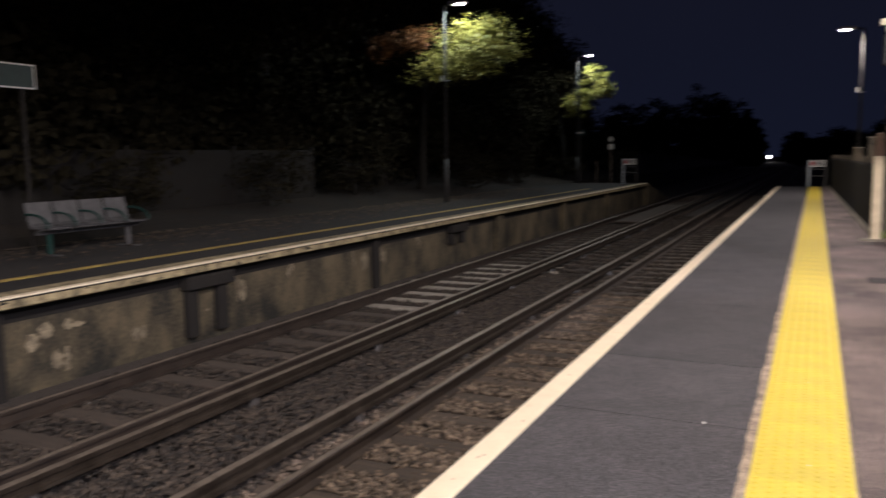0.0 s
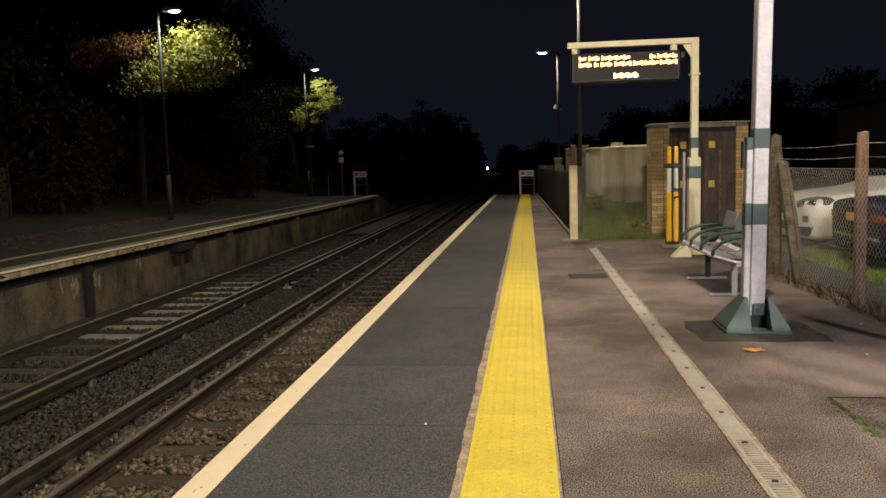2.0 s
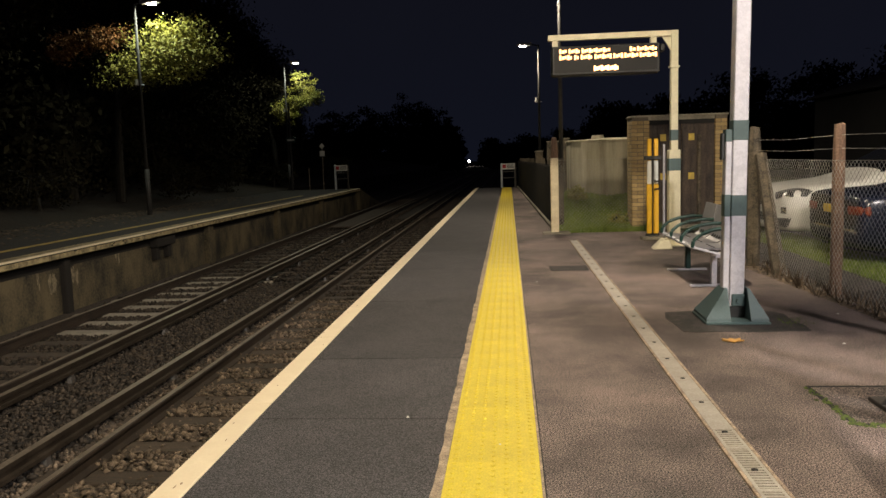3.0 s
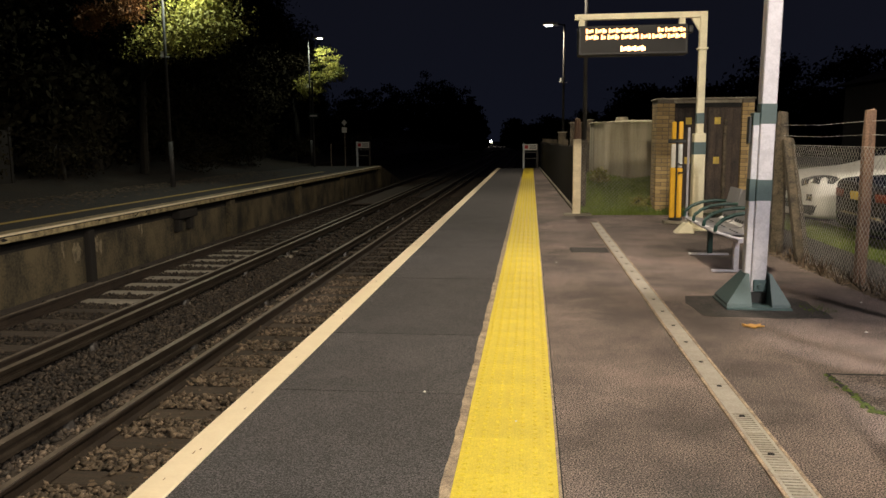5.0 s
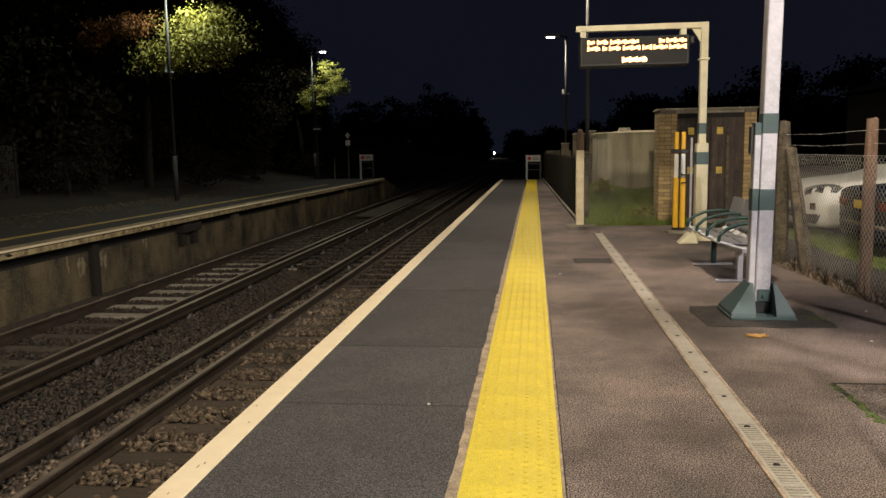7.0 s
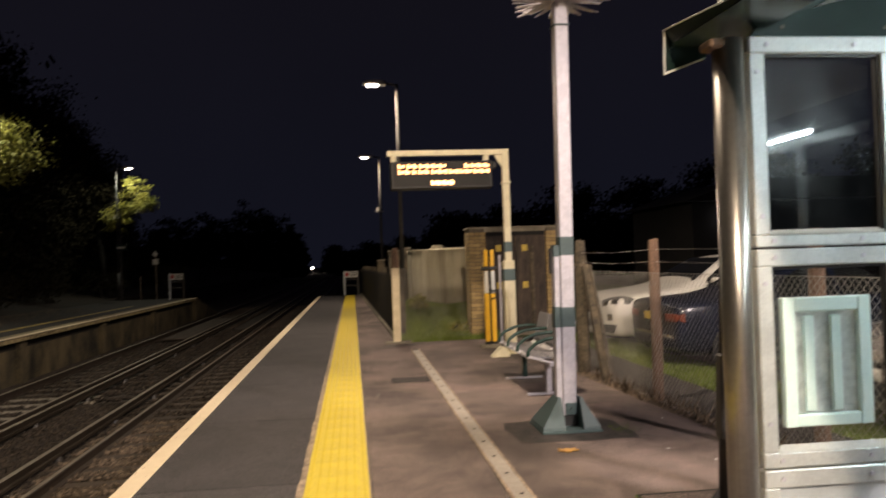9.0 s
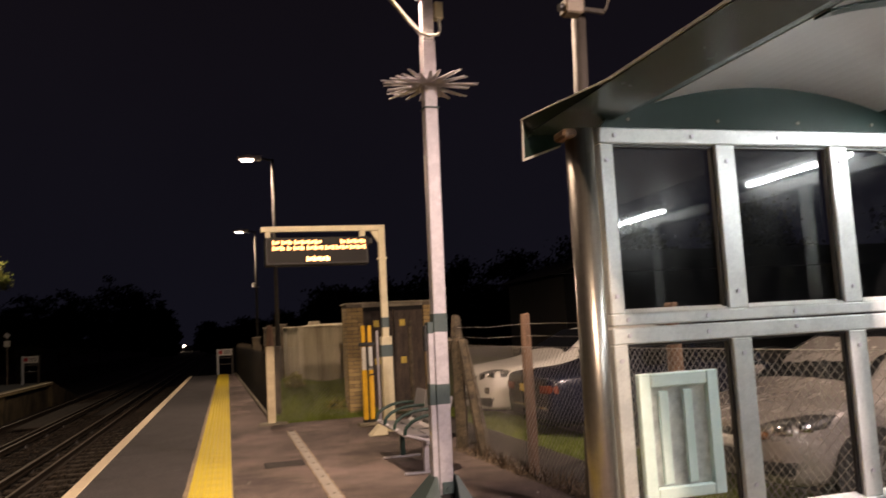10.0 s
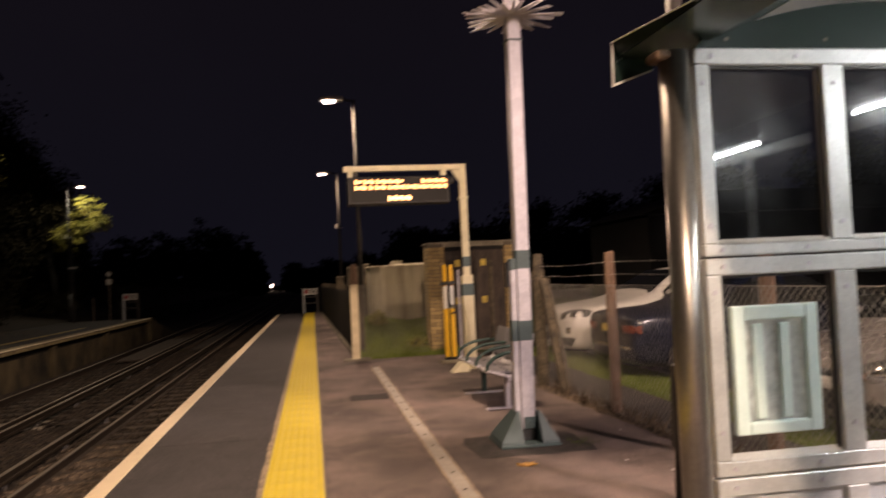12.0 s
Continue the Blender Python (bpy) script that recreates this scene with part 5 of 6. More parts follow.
                add_rod(bm, (wx, sy * (W / 2 + 0.022), r), (wx + r * 0.64 * math.cos(a), sy * (W / 2 + 0.022), r + r * 0.64 * math.sin(a)), 0.018, 0.013, 5)
            for k in range(24):
                a, b = 2 * math.pi * k / 24, 2 * math.pi * (k + 1) / 24
                add_rod(bm, (wx + r * 0.65 * math.cos(a), sy * (W / 2 + 0.02), r + r * 0.65 * math.sin(a)), (wx + r * 0.65 * math.cos(b), sy * (W / 2 + 0.02), r + r * 0.65 * math.sin(b)), 0.016, 0.016, 5)
            part("spokes", bm, M_rim, tyre, "alloy spokes")
    for sy in (-1, 1):
        mx_ = glass_rows["mirror"]
        s = at(mx_)
        mir = part("mirror", box(mx_ - 0.06, mx_ + 0.12, min(sy * (s[4] + 0.03), sy * (s[4] + 0.20)), max(sy * (s[4] + 0.03), sy * (s[4] + 0.20)), s[2] + 0.01, s[2] + 0.15, 0.03), paint, c)
        part("mirror_arm", box(mx_ - 0.02, mx_ + 0.06, min(sy * (s[4] - 0.06), sy * (s[4] + 0.05)), max(sy * (s[4] - 0.06), sy * (s[4] + 0.05)), s[2] - 0.02, s[2] + 0.03, 0.01), M_black, mir)
    return c


def surface(car_thing):
    """The finished surface of a car's body, to lay lamps and grilles on."""
    bpy.context.view_layer.update()
    dg = bpy.context.evaluated_depsgraph_get()
    ob = [o for o in car_thing.children if o.name.startswith("body")][0]
    ev = ob.evaluated_get(dg)
    me = ev.to_mesh()
    tree_ = BVHTree.FromPolygons([v.co.copy() for v in me.vertices], [tuple(p.vertices) for p in me.polygons])
    ev.to_mesh_clear()
    return tree_


def inset(tree_, corners, material, parent, name, label="", lift=0.006, n=8, m=5):
    """A curved plate that follows the body between four corner points."""
    a, b, c, d = [Vector(p) for p in corners]
    bm = bmesh.new()
    grid = []
    for i in range(n + 1):
        row = []
        for j in range(m + 1):
            u, w = i / n, j / m
            p = a.lerp(b, u).lerp(d.lerp(c, u), w)
            q, nrm, _, _ = tree_.find_nearest(p)
            rim = i in (0, n) or j in (0, m)
            out = nrm if nrm.dot(q - Vector((2.1, 0, 0.7))) > 0 else -nrm
            row.append(bm.verts.new(q + out * (lift * 0.2 if rim else lift)))
        grid.append(row)
    for i in range(n):
        for j in range(m):
            bm.faces.new((grid[i][j], grid[i + 1][j], grid[i + 1][j + 1], grid[i][j + 1]))
    bmesh.ops.recalc_face_normals(bm, faces=bm.faces[:])
    return part(name, bm, material, parent, label, smooth=True)


HATCH = [(0.0, 0.30, 0.66, 0.70, 0.62, 0.5), (0.10, 0.22, 0.71, 0.75, 0.80, 0.6), (0.32, 0.20, 0.78, 0.83, 0.88, 0.62), (0.62, 0.20, 0.85, 0.90, 0.90, 0.62), (0.95, 0.20, 0.92, 0.965, 0.905, 0.62), (1.52, 0.20, 0.99, 1.40, 0.91, 0.60), (1.90, 0.20, 1.0, 1.49, 0.91, 0.60), (2.8, 0.20, 1.01, 1.50, 0.91, 0.60), (3.65, 0.21, 1.02, 1.40, 0.90, 0.58), (4.1, 0.24, 0.98, 1.06, 0.86, 0.55), (4.28, 0.34, 0.80, 0.84, 0.72, 0.5)]
SUV = [(0.0, 0.30, 0.74, 0.80, 0.66, 0.5), (0.08, 0.24, 0.83, 0.90, 0.84, 0.6), (0.30, 0.22, 0.91, 0.965, 0.90, 0.62), (0.8, 0.22, 0.965, 1.01, 0.91, 0.62), (1.48, 0.22, 1.01, 1.065, 0.915, 0.63), (2.1, 0.24, 1.06, 1.46, 0.92, 0.63), (2.5, 0.24, 1.08, 1.56, 0.92, 0.63), (3.4, 0.24, 1.12, 1.57, 0.92, 0.63), (4.0, 0.26, 1.14, 1.48, 0.90, 0.6), (4.35, 0.30, 1.05, 1.12, 0.86, 0.56), (4.45, 0.40, 0.85, 0.90, 0.72, 0.5)]
SALOON = HATCH[:7] + [(2.45, 0.20, 1.0, 1.44, 0.91, 0.60), (3.15, 0.20, 0.98, 1.06, 0.91, 0.60), (3.6, 0.21, 0.96, 1.0, 0.905, 0.60), (4.08, 0.24, 0.94, 0.985, 0.89, 0.60), (4.24, 0.27, 0.91, 0.955, 0.86, 0.58), (4.28, 0.34, 0.86, 0.90, 0.78, 0.55)]
glb = {"side": [(1.12, 1.95), (2.02, 2.85)], "front": (0.98, 1.72), "rear": (3.12, 2.55), "wheels": (0.80, 3.45), "radius": 0.32, "mirror": 1.18}
glh = {"side": [(1.12, 2.25), (2.32, 3.6)], "front": (0.98, 1.72), "rear": (4.06, 3.6), "wheels": (0.80, 3.45), "radius": 0.32, "mirror": 1.18}
gls = {"side": [(1.75, 2.6), (2.67, 3.85)], "front": (1.56, 2.25), "rear": (4.32, 3.92), "wheels": (0.86, 3.6), "radius": 0.35, "mirror": 1.8}

GZ = -0.06
# silver hatchback, nose to the fence
sc = car("silver_hatchback", "silver hatchback parked nose to the fence", (4.27, 6.16, GZ), 0, M_carsilver, 4.28, 1.82, HATCH, glh)
T = surface(sc)
for sy in (-1, 1):
    hl = inset(T, [(0.03, sy * 0.46, 0.68), (0.52, sy * 0.90, 0.82), (0.40, sy * 0.92, 0.71), (0.06, sy * 0.58, 0.62)], M_black, sc, "headlight", "swept-back clear headlight", 0.010)
    for hx, hy, hz, hw in ((0.13, 0.70, 0.68, 0.055), (0.25, 0.81, 0.71, 0.05)):
        inset(T, [(hx - 0.03, sy * (hy - hw), hz + 0.045), (hx + 0.04, sy * (hy + hw), hz + 0.05), (hx + 0.04, sy * (hy + hw), hz - 0.035), (hx - 0.03, sy * (hy - hw), hz - 0.04)], M_chrome, hl, "reflector", "bright reflector", 0.022, 5, 5)
    inset(T, [(0.03, sy * 0.52, 0.665), (0.06, sy * 0.62, 0.672), (0.07, sy * 0.63, 0.615), (0.03, sy * 0.55, 0.61)], M_amber, hl, "indicator", "amber indicator", 0.018, 4, 4)
    inset(T, [(0.02, sy * 0.50, 0.44), (0.16, sy * 0.80, 0.45), (0.14, sy * 0.78, 0.34), (0.02, sy * 0.55, 0.33)], M_black, sc, "fog_lamp_recess", "dark fog-lamp recess", 0.008)
    for x in (1.22, 2.40, 3.42):
        inset(T, [(x, sy * 0.95, 0.92), (x + 0.012, sy * 0.95, 0.92), (x + 0.012, sy * 0.95, 0.36), (x, sy * 0.95, 0.36)], M_black, sc, "door_gap", "", 0.003, 1, 8)
    inset(T, [(1.3, sy * 0.95, 0.33), (3.1, sy * 0.95, 0.33), (3.1, sy * 0.93, 0.24), (1.3, sy * 0.93, 0.24)], M_black, sc, "sill_trim", "", 0.006, 10, 3)
inset(T, [(0.0, -0.42, 0.50), (0.0, 0.42, 0.50), (0.0, 0.38, 0.34), (0.0, -0.38, 0.34)], M_black, sc, "lower_grille", "black lower grille", 0.008)
inset(T, [(0.0, -0.34, 0.68), (0.0, 0.34, 0.68), (0.0, 0.30, 0.62), (0.0, -0.30, 0.62)], M_black, sc, "upper_grille", "black upper grille", 0.008)
inset(T, [(0.0, -0.26, 0.61), (0.0, 0.26, 0.61), (0.0, 0.26, 0.51), (0.0, -0.26, 0.51)], M_signwhite, sc, "plate", "blank pale number plate", 0.016)

# white sport utility car, nose to the fence
wc = car("white_utility_car", "white compact utility car parked nose to the fence", (4.17, 13.22, GZ), 6, M_carwhite, 4.45, 1.84, SUV, gls)
T = surface(wc)
for sy in (-1, 1):
    hl = inset(T, [(0.03, sy * 0.36, 0.86), (0.40, sy * 0.90, 0.91), (0.30, sy * 0.90, 0.80), (0.05, sy * 0.42, 0.74)], M_black, wc, "headlight", "clear twin headlight", 0.010)
    for hx, hy, hz, hw in ((0.05, 0.54, 0.80, 0.055), (0.12, 0.72, 0.82, 0.055)):
        inset(T, [(hx - 0.03, sy * (hy - hw), hz + 0.05), (hx + 0.03, sy * (hy + hw), hz + 0.05), (hx + 0.03, sy * (hy + hw), hz - 0.04), (hx - 0.03, sy * (hy - hw), hz - 0.04)], M_chrome, hl, "reflector", "bright reflector", 0.022, 5, 5)
    inset(T, [(0.03, sy * 0.60, 0.63), (0.08, sy * 0.72, 0.63), (0.08, sy * 0.72, 0.53), (0.03, sy * 0.60, 0.53)], M_chrome, wc, "fog_lamp", "round fog lamp", 0.012, 5, 5)
    inset(T, [(-0.02, sy * 0.03, 0.83), (0.0, sy * 0.31, 0.82), (0.0, sy * 0.29, 0.60), (-0.02, sy * 0.05, 0.59)], M_black, wc, "kidney_grille", "rounded black grille", 0.012)
    inset(T, [(0.02, sy * 0.44, 0.45), (0.12, sy * 0.78, 0.47), (0.10, sy * 0.72, 0.33), (0.02, sy * 0.42, 0.33)], M_black, wc, "air_intake", "black air intake", 0.008)
    inset(T, [(1.3, sy * 0.95, 0.40), (3.2, sy * 0.95, 0.40), (3.2, sy * 0.93, 0.27), (1.3, sy * 0.93, 0.27)], M_black, wc, "sill_trim", "", 0.006, 10, 3)
inset(T, [(0.0, -0.42, 0.52), (0.0, 0.42, 0.52), (0.0, 0.38, 0.38), (0.0, -0.38, 0.38)], M_black, wc, "lower_grille", "black lower grille", 0.008)
inset(T, [(0.0, -0.26, 0.65), (0.0, 0.26, 0.65), (0.0, 0.26, 0.55), (0.0, -0.26, 0.55)], M_signwhite, wc, "plate", "blank pale number plate", 0.014)
part("roof_rail", box(2.3, 3.9, -0.62, -0.59, 1.54, 1.59, 0.01), M_black, wc)

# dark blue car, tail to the fence
bc = car("blue_saloon", "dark blue car parked tail to the fence", (8.50, 10.62, GZ), 180, M_carblue, 4.28, 1.82, SALOON, glb)
T = surface(bc)
for sy in (-1, 1):
    inset(T, [(4.30, sy * 0.48, 0.80), (4.16, sy * 0.88, 0.81), (4.16, sy * 0.88, 0.70), (4.30, sy * 0.50, 0.70)], M_tail, bc, "tail_light", "red tail light", 0.012)
inset(T, [(4.3, -0.74, 0.52), (4.3, 0.74, 0.52), (4.3, 0.74, 0.46), (4.3, -0.74, 0.46)], M_chrome, bc, "bumper_strip", "thin bright strip", 0.014, 14, 2)
inset(T, [(4.3, -0.26, 0.80), (4.3, 0.26, 0.80), (4.3, 0.26, 0.69), (4.3, -0.26, 0.69)], M_labyel, bc, "plate", "blank yellow number plate", 0.012, 6, 2)

# ---------------------------------------------------------------- far platform furniture and signs
sg = thing("station_sign", "dark station name sign with pale border", "station sign", (-11.35, 7.55, OZ))
sf = part("sign_board", box(-0.02, 0.02, -0.9, 0.86, 2.62, 3.0, 0.006), M_signgrey, sg, "dark sign face")
for z0, z1 in ((2.62, 2.64), (2.98, 3.0)):
    part("border", box(0.02, 0.026, -0.9, 0.86, z0, z1), M_signwhite, sf)
part("border", box(0.02, 0.026, 0.84, 0.86, 2.64, 2.98), M_signwhite, sf)
for k in range(5):
    part("text_bar", box(0.02, 0.025, -0.6 + k * 0.17, -0.48 + k * 0.17, 2.76, 2.87), M_signwhite, sf)
for y in (-0.7, 0.66):
    part("leg", rod((-0.04, y, 0), (-0.04, y, 3.0), 0.03, seg=10), M_darkwood, sg)


def end_gate(loc, mirror):
    g = thing("platform_end_gate", "pale platform-end barrier with warning notice", "barrier", loc)
    part("gate_post", box(-0.05, 0.05, -0.04, 0.04, 0, 1.30, 0.008), M_kick, g)
    part("gate_post", box(0.62, 0.72, -0.04, 0.04, 0, 1.30, 0.008), M_insul, g)
    for z in (0.55, 0.85):
        part("bar", box(0.05, 0.62, -0.02, 0.02, z, z + 0.05, 0.006), M_insul, g)
    n = part("notice", box(0.02, 0.66, -0.06, -0.045, 0.98, 1.28, 0.004), M_signwhite, g, "white and red warning notice")
    part("red_bar", box(0.05, 0.22, -0.064, -0.06, 1.05, 1.22), M_signred, n)
    for k in range(3):
        part("text_bar", box(0.28, 0.60, -0.064, -0.06, 1.05 + k * 0.065, 1.08 + k * 0.065), M_black, n)
    return g


end_gate((-0.36, 38.9, -0.1), False)
end_gate((-9.05, 40.2, OZ), True)
dm = thing("diamond_sign", "pole with a white diamond and a small plate", "railway sign", (-9.72, 40.3, OZ))
part("pole", rod((0, 0, 0), (0, 0, 2.2), 0.028, seg=10), M_box, dm)
part("diamond", prism([(0, 2.14), (0.15, 2.30), (0, 2.46), (-0.15, 2.30)], "y", -0.05, -0.035), M_signwhite, dm, "white diamond plate")
part("plate", box(-0.13, 0.13, -0.05, -0.036, 1.78, 2.05, 0.004), M_signwhite, dm)
ps = thing("platform_notice", "small dark platform sign on a pole", "railway sign", (-11.3, 40.0, OZ))
part("pole", rod((0, 0, 0), (0, 0, 4.4), 0.045, seg=10), M_pole, ps)
part("board", box(-0.22, 0.30, -0.07, -0.05, 2.52, 2.80, 0.004), M_signgrey, ps)
part("text_bar", box(-0.15, 0.22, -0.074, -0.07, 2.62, 2.70), M_signwhite, ps)
gp = thing("marker_post", "thin pale post beside the far ramp", "post", (-10.45, 40.2, OZ))
part("pole", rod((0, 0, 0), (0, 0, 1.2), 0.03, seg=8), M_box, gp)
fb = thing("board_fence", "dark timber fence behind the far platform", "fence", (-14.2, 0, 0.25))
for i in range(5):
    part("fence_panel", box(-0.02, 0.02, 2 + i * 3.6, 5.5 + i * 3.6, 0.1, 1.55, 0.01), M_darkwood, fb)
    part("fence_post", box(-0.05, 0.05, 5.5 + i * 3.6, 5.6 + i * 3.6, 0.0, 1.65, 0.01), M_darkwood, fb)

lt = thing("distant_light", "small bright light on a far signal post", "signal light", (-13.2, 262, -1.2))
part("post", rod((0, 0.3, 0), (0, 0.3, 2.2), 0.12, seg=8), M_pole, lt)
for dx, r in ((0.0, 0.34), (-1.3, 0.2), (-0.6, 0.16)):
    part("glow", rod((dx, 0, 1.7), (dx, 0.2, 1.7), r, seg=12), M_farglow, lt)

# ---------------------------------------------------------------- small things on the platform
mh = thing("manhole_cover", "square tarmac-filled cover edged with green moss", "manhole cover", (1.82, 4.20, 0))
part("cover", box(0.02, 0.80, 0.02, 0.68, -0.01, 0.003), M_tarmac, mh)
for a in ((0, 0.82, -0.012, 0.018), (0, 0.82, 0.682, 0.712)):
    part("joint", box(a[0], a[1], a[2], a[3], -0.01, 0.0025), M_dark, mh)
for a in ((-0.012, 0.018), (0.802, 0.832)):
    part("joint", box(a[0], a[1], 0.018, 0.682, -0.01, 0.0025), M_dark, mh)


def tufts(name, pts, material, label, category, size=0.02, flat=1.0):
    v, f = [], []
    for x, y in pts:
        a = rng.uniform(0, 6.28)
        s = size * rng.uniform(0.5, 1.3)
        h = s * rng.uniform(0.3, 0.9) * flat
        b = len(v)
        for k in range(5):
            v.append((x + s * math.cos(a + k * 1.257), y + s * math.sin(a + k * 1.257), 0.001))
        v.append((x, y, 0.003 + h))
        f += [(b + k, b + (k + 1) % 5, b + 5) for k in range(5)]
    return tagged(from_arrays(name, v, f, material), label, category, kind="stuff")


edge_pts = [(1.82 + 0.82 * t + rng.normal(0, 0.012), 4.195 + rng.normal(0, 0.016)) for t in rng.random(120)] + [(1.822 + rng.normal(0, 0.014), 4.2 + 0.7 * t) for t in rng.random(110) ** 1.6]
tufts("moss", edge_pts, M_moss, "bright green moss round the cover", "moss", 0.013)
moss2 = [(2.30 + abs(rng.normal(0, 0.10)), 6.80 + rng.normal(0, 0.09)) for _ in range(70)]
tufts("moss", moss2, M_moss, "thin green moss beside the post foot", "moss", 0.010)
litter = [(3.02 + abs(rng.normal(0, 0.10)) + (10 - y) * 0.055 - 0.06, y) for y in rng.uniform(2, 10.2, 1500)]
tufts("leaf_litter", litter, M_litter, "brown dead leaves and twigs along the fence", "leaf litter", 0.030, 0.5)
opp_lit = [(-13.2 + abs(rng.normal(0, 1.3)), y) for y in rng.uniform(3, 34, 5200)]
opp_lit = [(x, y) for x, y in opp_lit if x < EX - 1.45]
ol = tufts("leaf_litter", opp_lit, M_dimlitter, "brown dead leaves on the far platform", "leaf litter", 0.05, 0.5)
ol.location.z = 0.075
blades("dry_weeds", 3.02, 3.20, 7.8, 10.0, 0, 130, 0.16, M_litter, "dry brown weeds at the foot of the fence")
blades("dry_weeds", 3.10, 3.34, 5.2, 7.9, 0, 170, 0.18, M_litter, "dry brown weeds at the foot of the fence")
bed_lit = [(x, y) for x, y in zip(rng.uniform(-3.3, -1.75, 1500), rng.uniform(3.2, 14, 1500)) if math.sin(y * 2.1 + x) + rng.normal(0, 0.5) > 0.1]
bl = tufts("leaf_litter", bed_lit, M_litter, "dead brown leaves lying on the ballast", "leaf litter", 0.030, 0.5)
bl.location.z = BED_Z + 0.045
pt = part("tarmac_patch", prism([(1.42, 7.28), (1.37, 7.0), (1.40, 6.72), (1.41, 6.47), (1.52, 6.43), (1.75, 6.45), (2.0, 6.41), (2.28, 6.44), (2.42, 6.43), (2.45, 6.62), (2.41, 6.85), (2.44, 7.1), (2.38, 7.24), (2.0, 7.27), (1.7, 7.31)], "z", -0.01, 0.003), M_patch, None)
tagged(pt, "dark tarmac patch round the post foot", "tarmac patch", kind="structure")
cv = thing("access_cover", "small dark metal access cover in the tarmac", "manhole cover", (0.53, 10.06, 0))
part("plate", box(0, 0.45, 0, 0.42, -0.01, 0.004, 0.002), M_patch, cv)
part("rim", box(-0.015, 0.0, 0, 0.42, -0.01, 0.005), M_dark, cv)
part("rim", box(0.45, 0.465, 0, 0.42, -0.01, 0.005), M_dark, cv)
lf = part("fallen_leaf", prism([(0.0, -0.05), (0.03, -0.02), (0.08, -0.03), (0.055, 0.01), (0.075, 0.05), (0.03, 0.04), (0.0, 0.08), (-0.025, 0.04), (-0.07, 0.05), (-0.05, 0.01), (-0.085, -0.02), (-0.03, -0.02)], "z", 0.004, 0.012), M_fallen, None)
for v in lf.data.vertices:
    v.co.z += 0.02 * (v.co.x * 12) ** 2 * 0.5
lf.location = (1.705, 6.10, 0)
tagged(lf, "single curled yellow autumn leaf on the tarmac", "leaf")
specks = [(-0.62, 4.34), (-0.1, 5.4), (0.02, 7.1), (0.3, 9.2), (1.5, 9.4), (2.7, 5.6), (2.5, 6.0), (2.9, 7.1), (-0.08, 3.9)]
tufts("grit", specks, M_signwhite, "small pale crumbs scattered on the platform", "grit", 0.013)

# ---------------------------------------------------------------- trees


def tree(name, label, x, y, z, height, crowns, count, leaf, material, clumps=60, seed=1, group="trees"):
    """A tapered trunk with limbs, and leaves in loose clumps round the limb ends. crowns: ellipsoids (cx, cy, cz, rx, ry, rz) from the base."""
    r = np.random.default_rng(seed)
    t = thing(name, label, "tree", (x, y, z), group=group)
    bm = bmesh.new()
    lean = Vector((r.normal(0, 0.04) * height, r.normal(0, 0.03) * height, 0))
    stem = [Vector((0, 0, -0.3)), lean * 0.3 + Vector((0, 0, height * 0.35)), lean + Vector((0, 0, height * 0.75))]
    rad = 0.022 * height + 0.03
    add_rod(bm, stem[0], stem[1], rad, rad * 0.75, 9)
    add_rod(bm, stem[1], stem[2], rad * 0.75, rad * 0.3, 8)
    tips = []
    per = max(3, clumps // len(crowns))
    for cx, cy, cz, rx, ry, rz in crowns:
        d = r.normal(0, 1, (per, 3))
        d /= np.linalg.norm(d, axis=1)[:, None]
        d *= (r.random(per) ** 0.45)[:, None]
        tips.append(np.array([cx, cy, cz]) + d * np.array([rx, ry, rz]))
    tips = np.concatenate(tips)
    for k in range(0, len(tips), max(1, len(tips) // 26)):
        tip = Vector(tips[k])
        f = r.uniform(0.3, 0.95)
        root = stem[1].lerp(stem[2], f)
        mid = root.lerp(tip, 0.5) + Vector((0, 0, 0.08 * (tip - root).length))
        add_rod(bm, root, mid, rad * 0.22, rad * 0.14, 5)
        add_rod(bm, mid, tip, rad * 0.14, 0.008, 5)
    part("trunk", bm, M_bark, t, "rough bark trunk and limbs")
    which = r.integers(0, len(tips), count)
    size = np.mean([c[3] for c in crowns]) * 0.17
    pos = tips[which] + r.normal(0, 1, (count, 3)) * np.array([size, size, size * 0.6])
    a = r.normal(0, 1, (count, 3))
    a /= np.linalg.norm(a, axis=1)[:, None]
    b = np.cross(a, r.normal(0, 1, (count, 3)))
    b /= np.linalg.norm(b, axis=1)[:, None]
    s = (leaf * r.uniform(0.55, 1.3, count))[:, None]
    quad = np.stack([pos - a * s * 0.5, pos + b * s * 0.28, pos + a * s * 0.5, pos - b * s * 0.28], 1)
    from_arrays("crown", quad.reshape(-1, 3), np.arange(count * 4).reshape(-1, 4), material, t, "loose leafy crown")
    return t


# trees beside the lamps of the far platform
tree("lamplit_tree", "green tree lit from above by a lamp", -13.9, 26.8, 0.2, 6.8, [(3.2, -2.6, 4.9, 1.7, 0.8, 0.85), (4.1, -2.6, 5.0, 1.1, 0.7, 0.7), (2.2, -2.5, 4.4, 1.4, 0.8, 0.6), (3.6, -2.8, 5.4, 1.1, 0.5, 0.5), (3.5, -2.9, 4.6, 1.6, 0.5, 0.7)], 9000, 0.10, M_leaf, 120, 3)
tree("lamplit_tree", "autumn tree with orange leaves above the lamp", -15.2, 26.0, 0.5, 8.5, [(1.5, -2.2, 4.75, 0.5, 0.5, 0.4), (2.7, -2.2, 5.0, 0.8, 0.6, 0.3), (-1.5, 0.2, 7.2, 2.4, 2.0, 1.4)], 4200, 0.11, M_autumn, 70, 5)
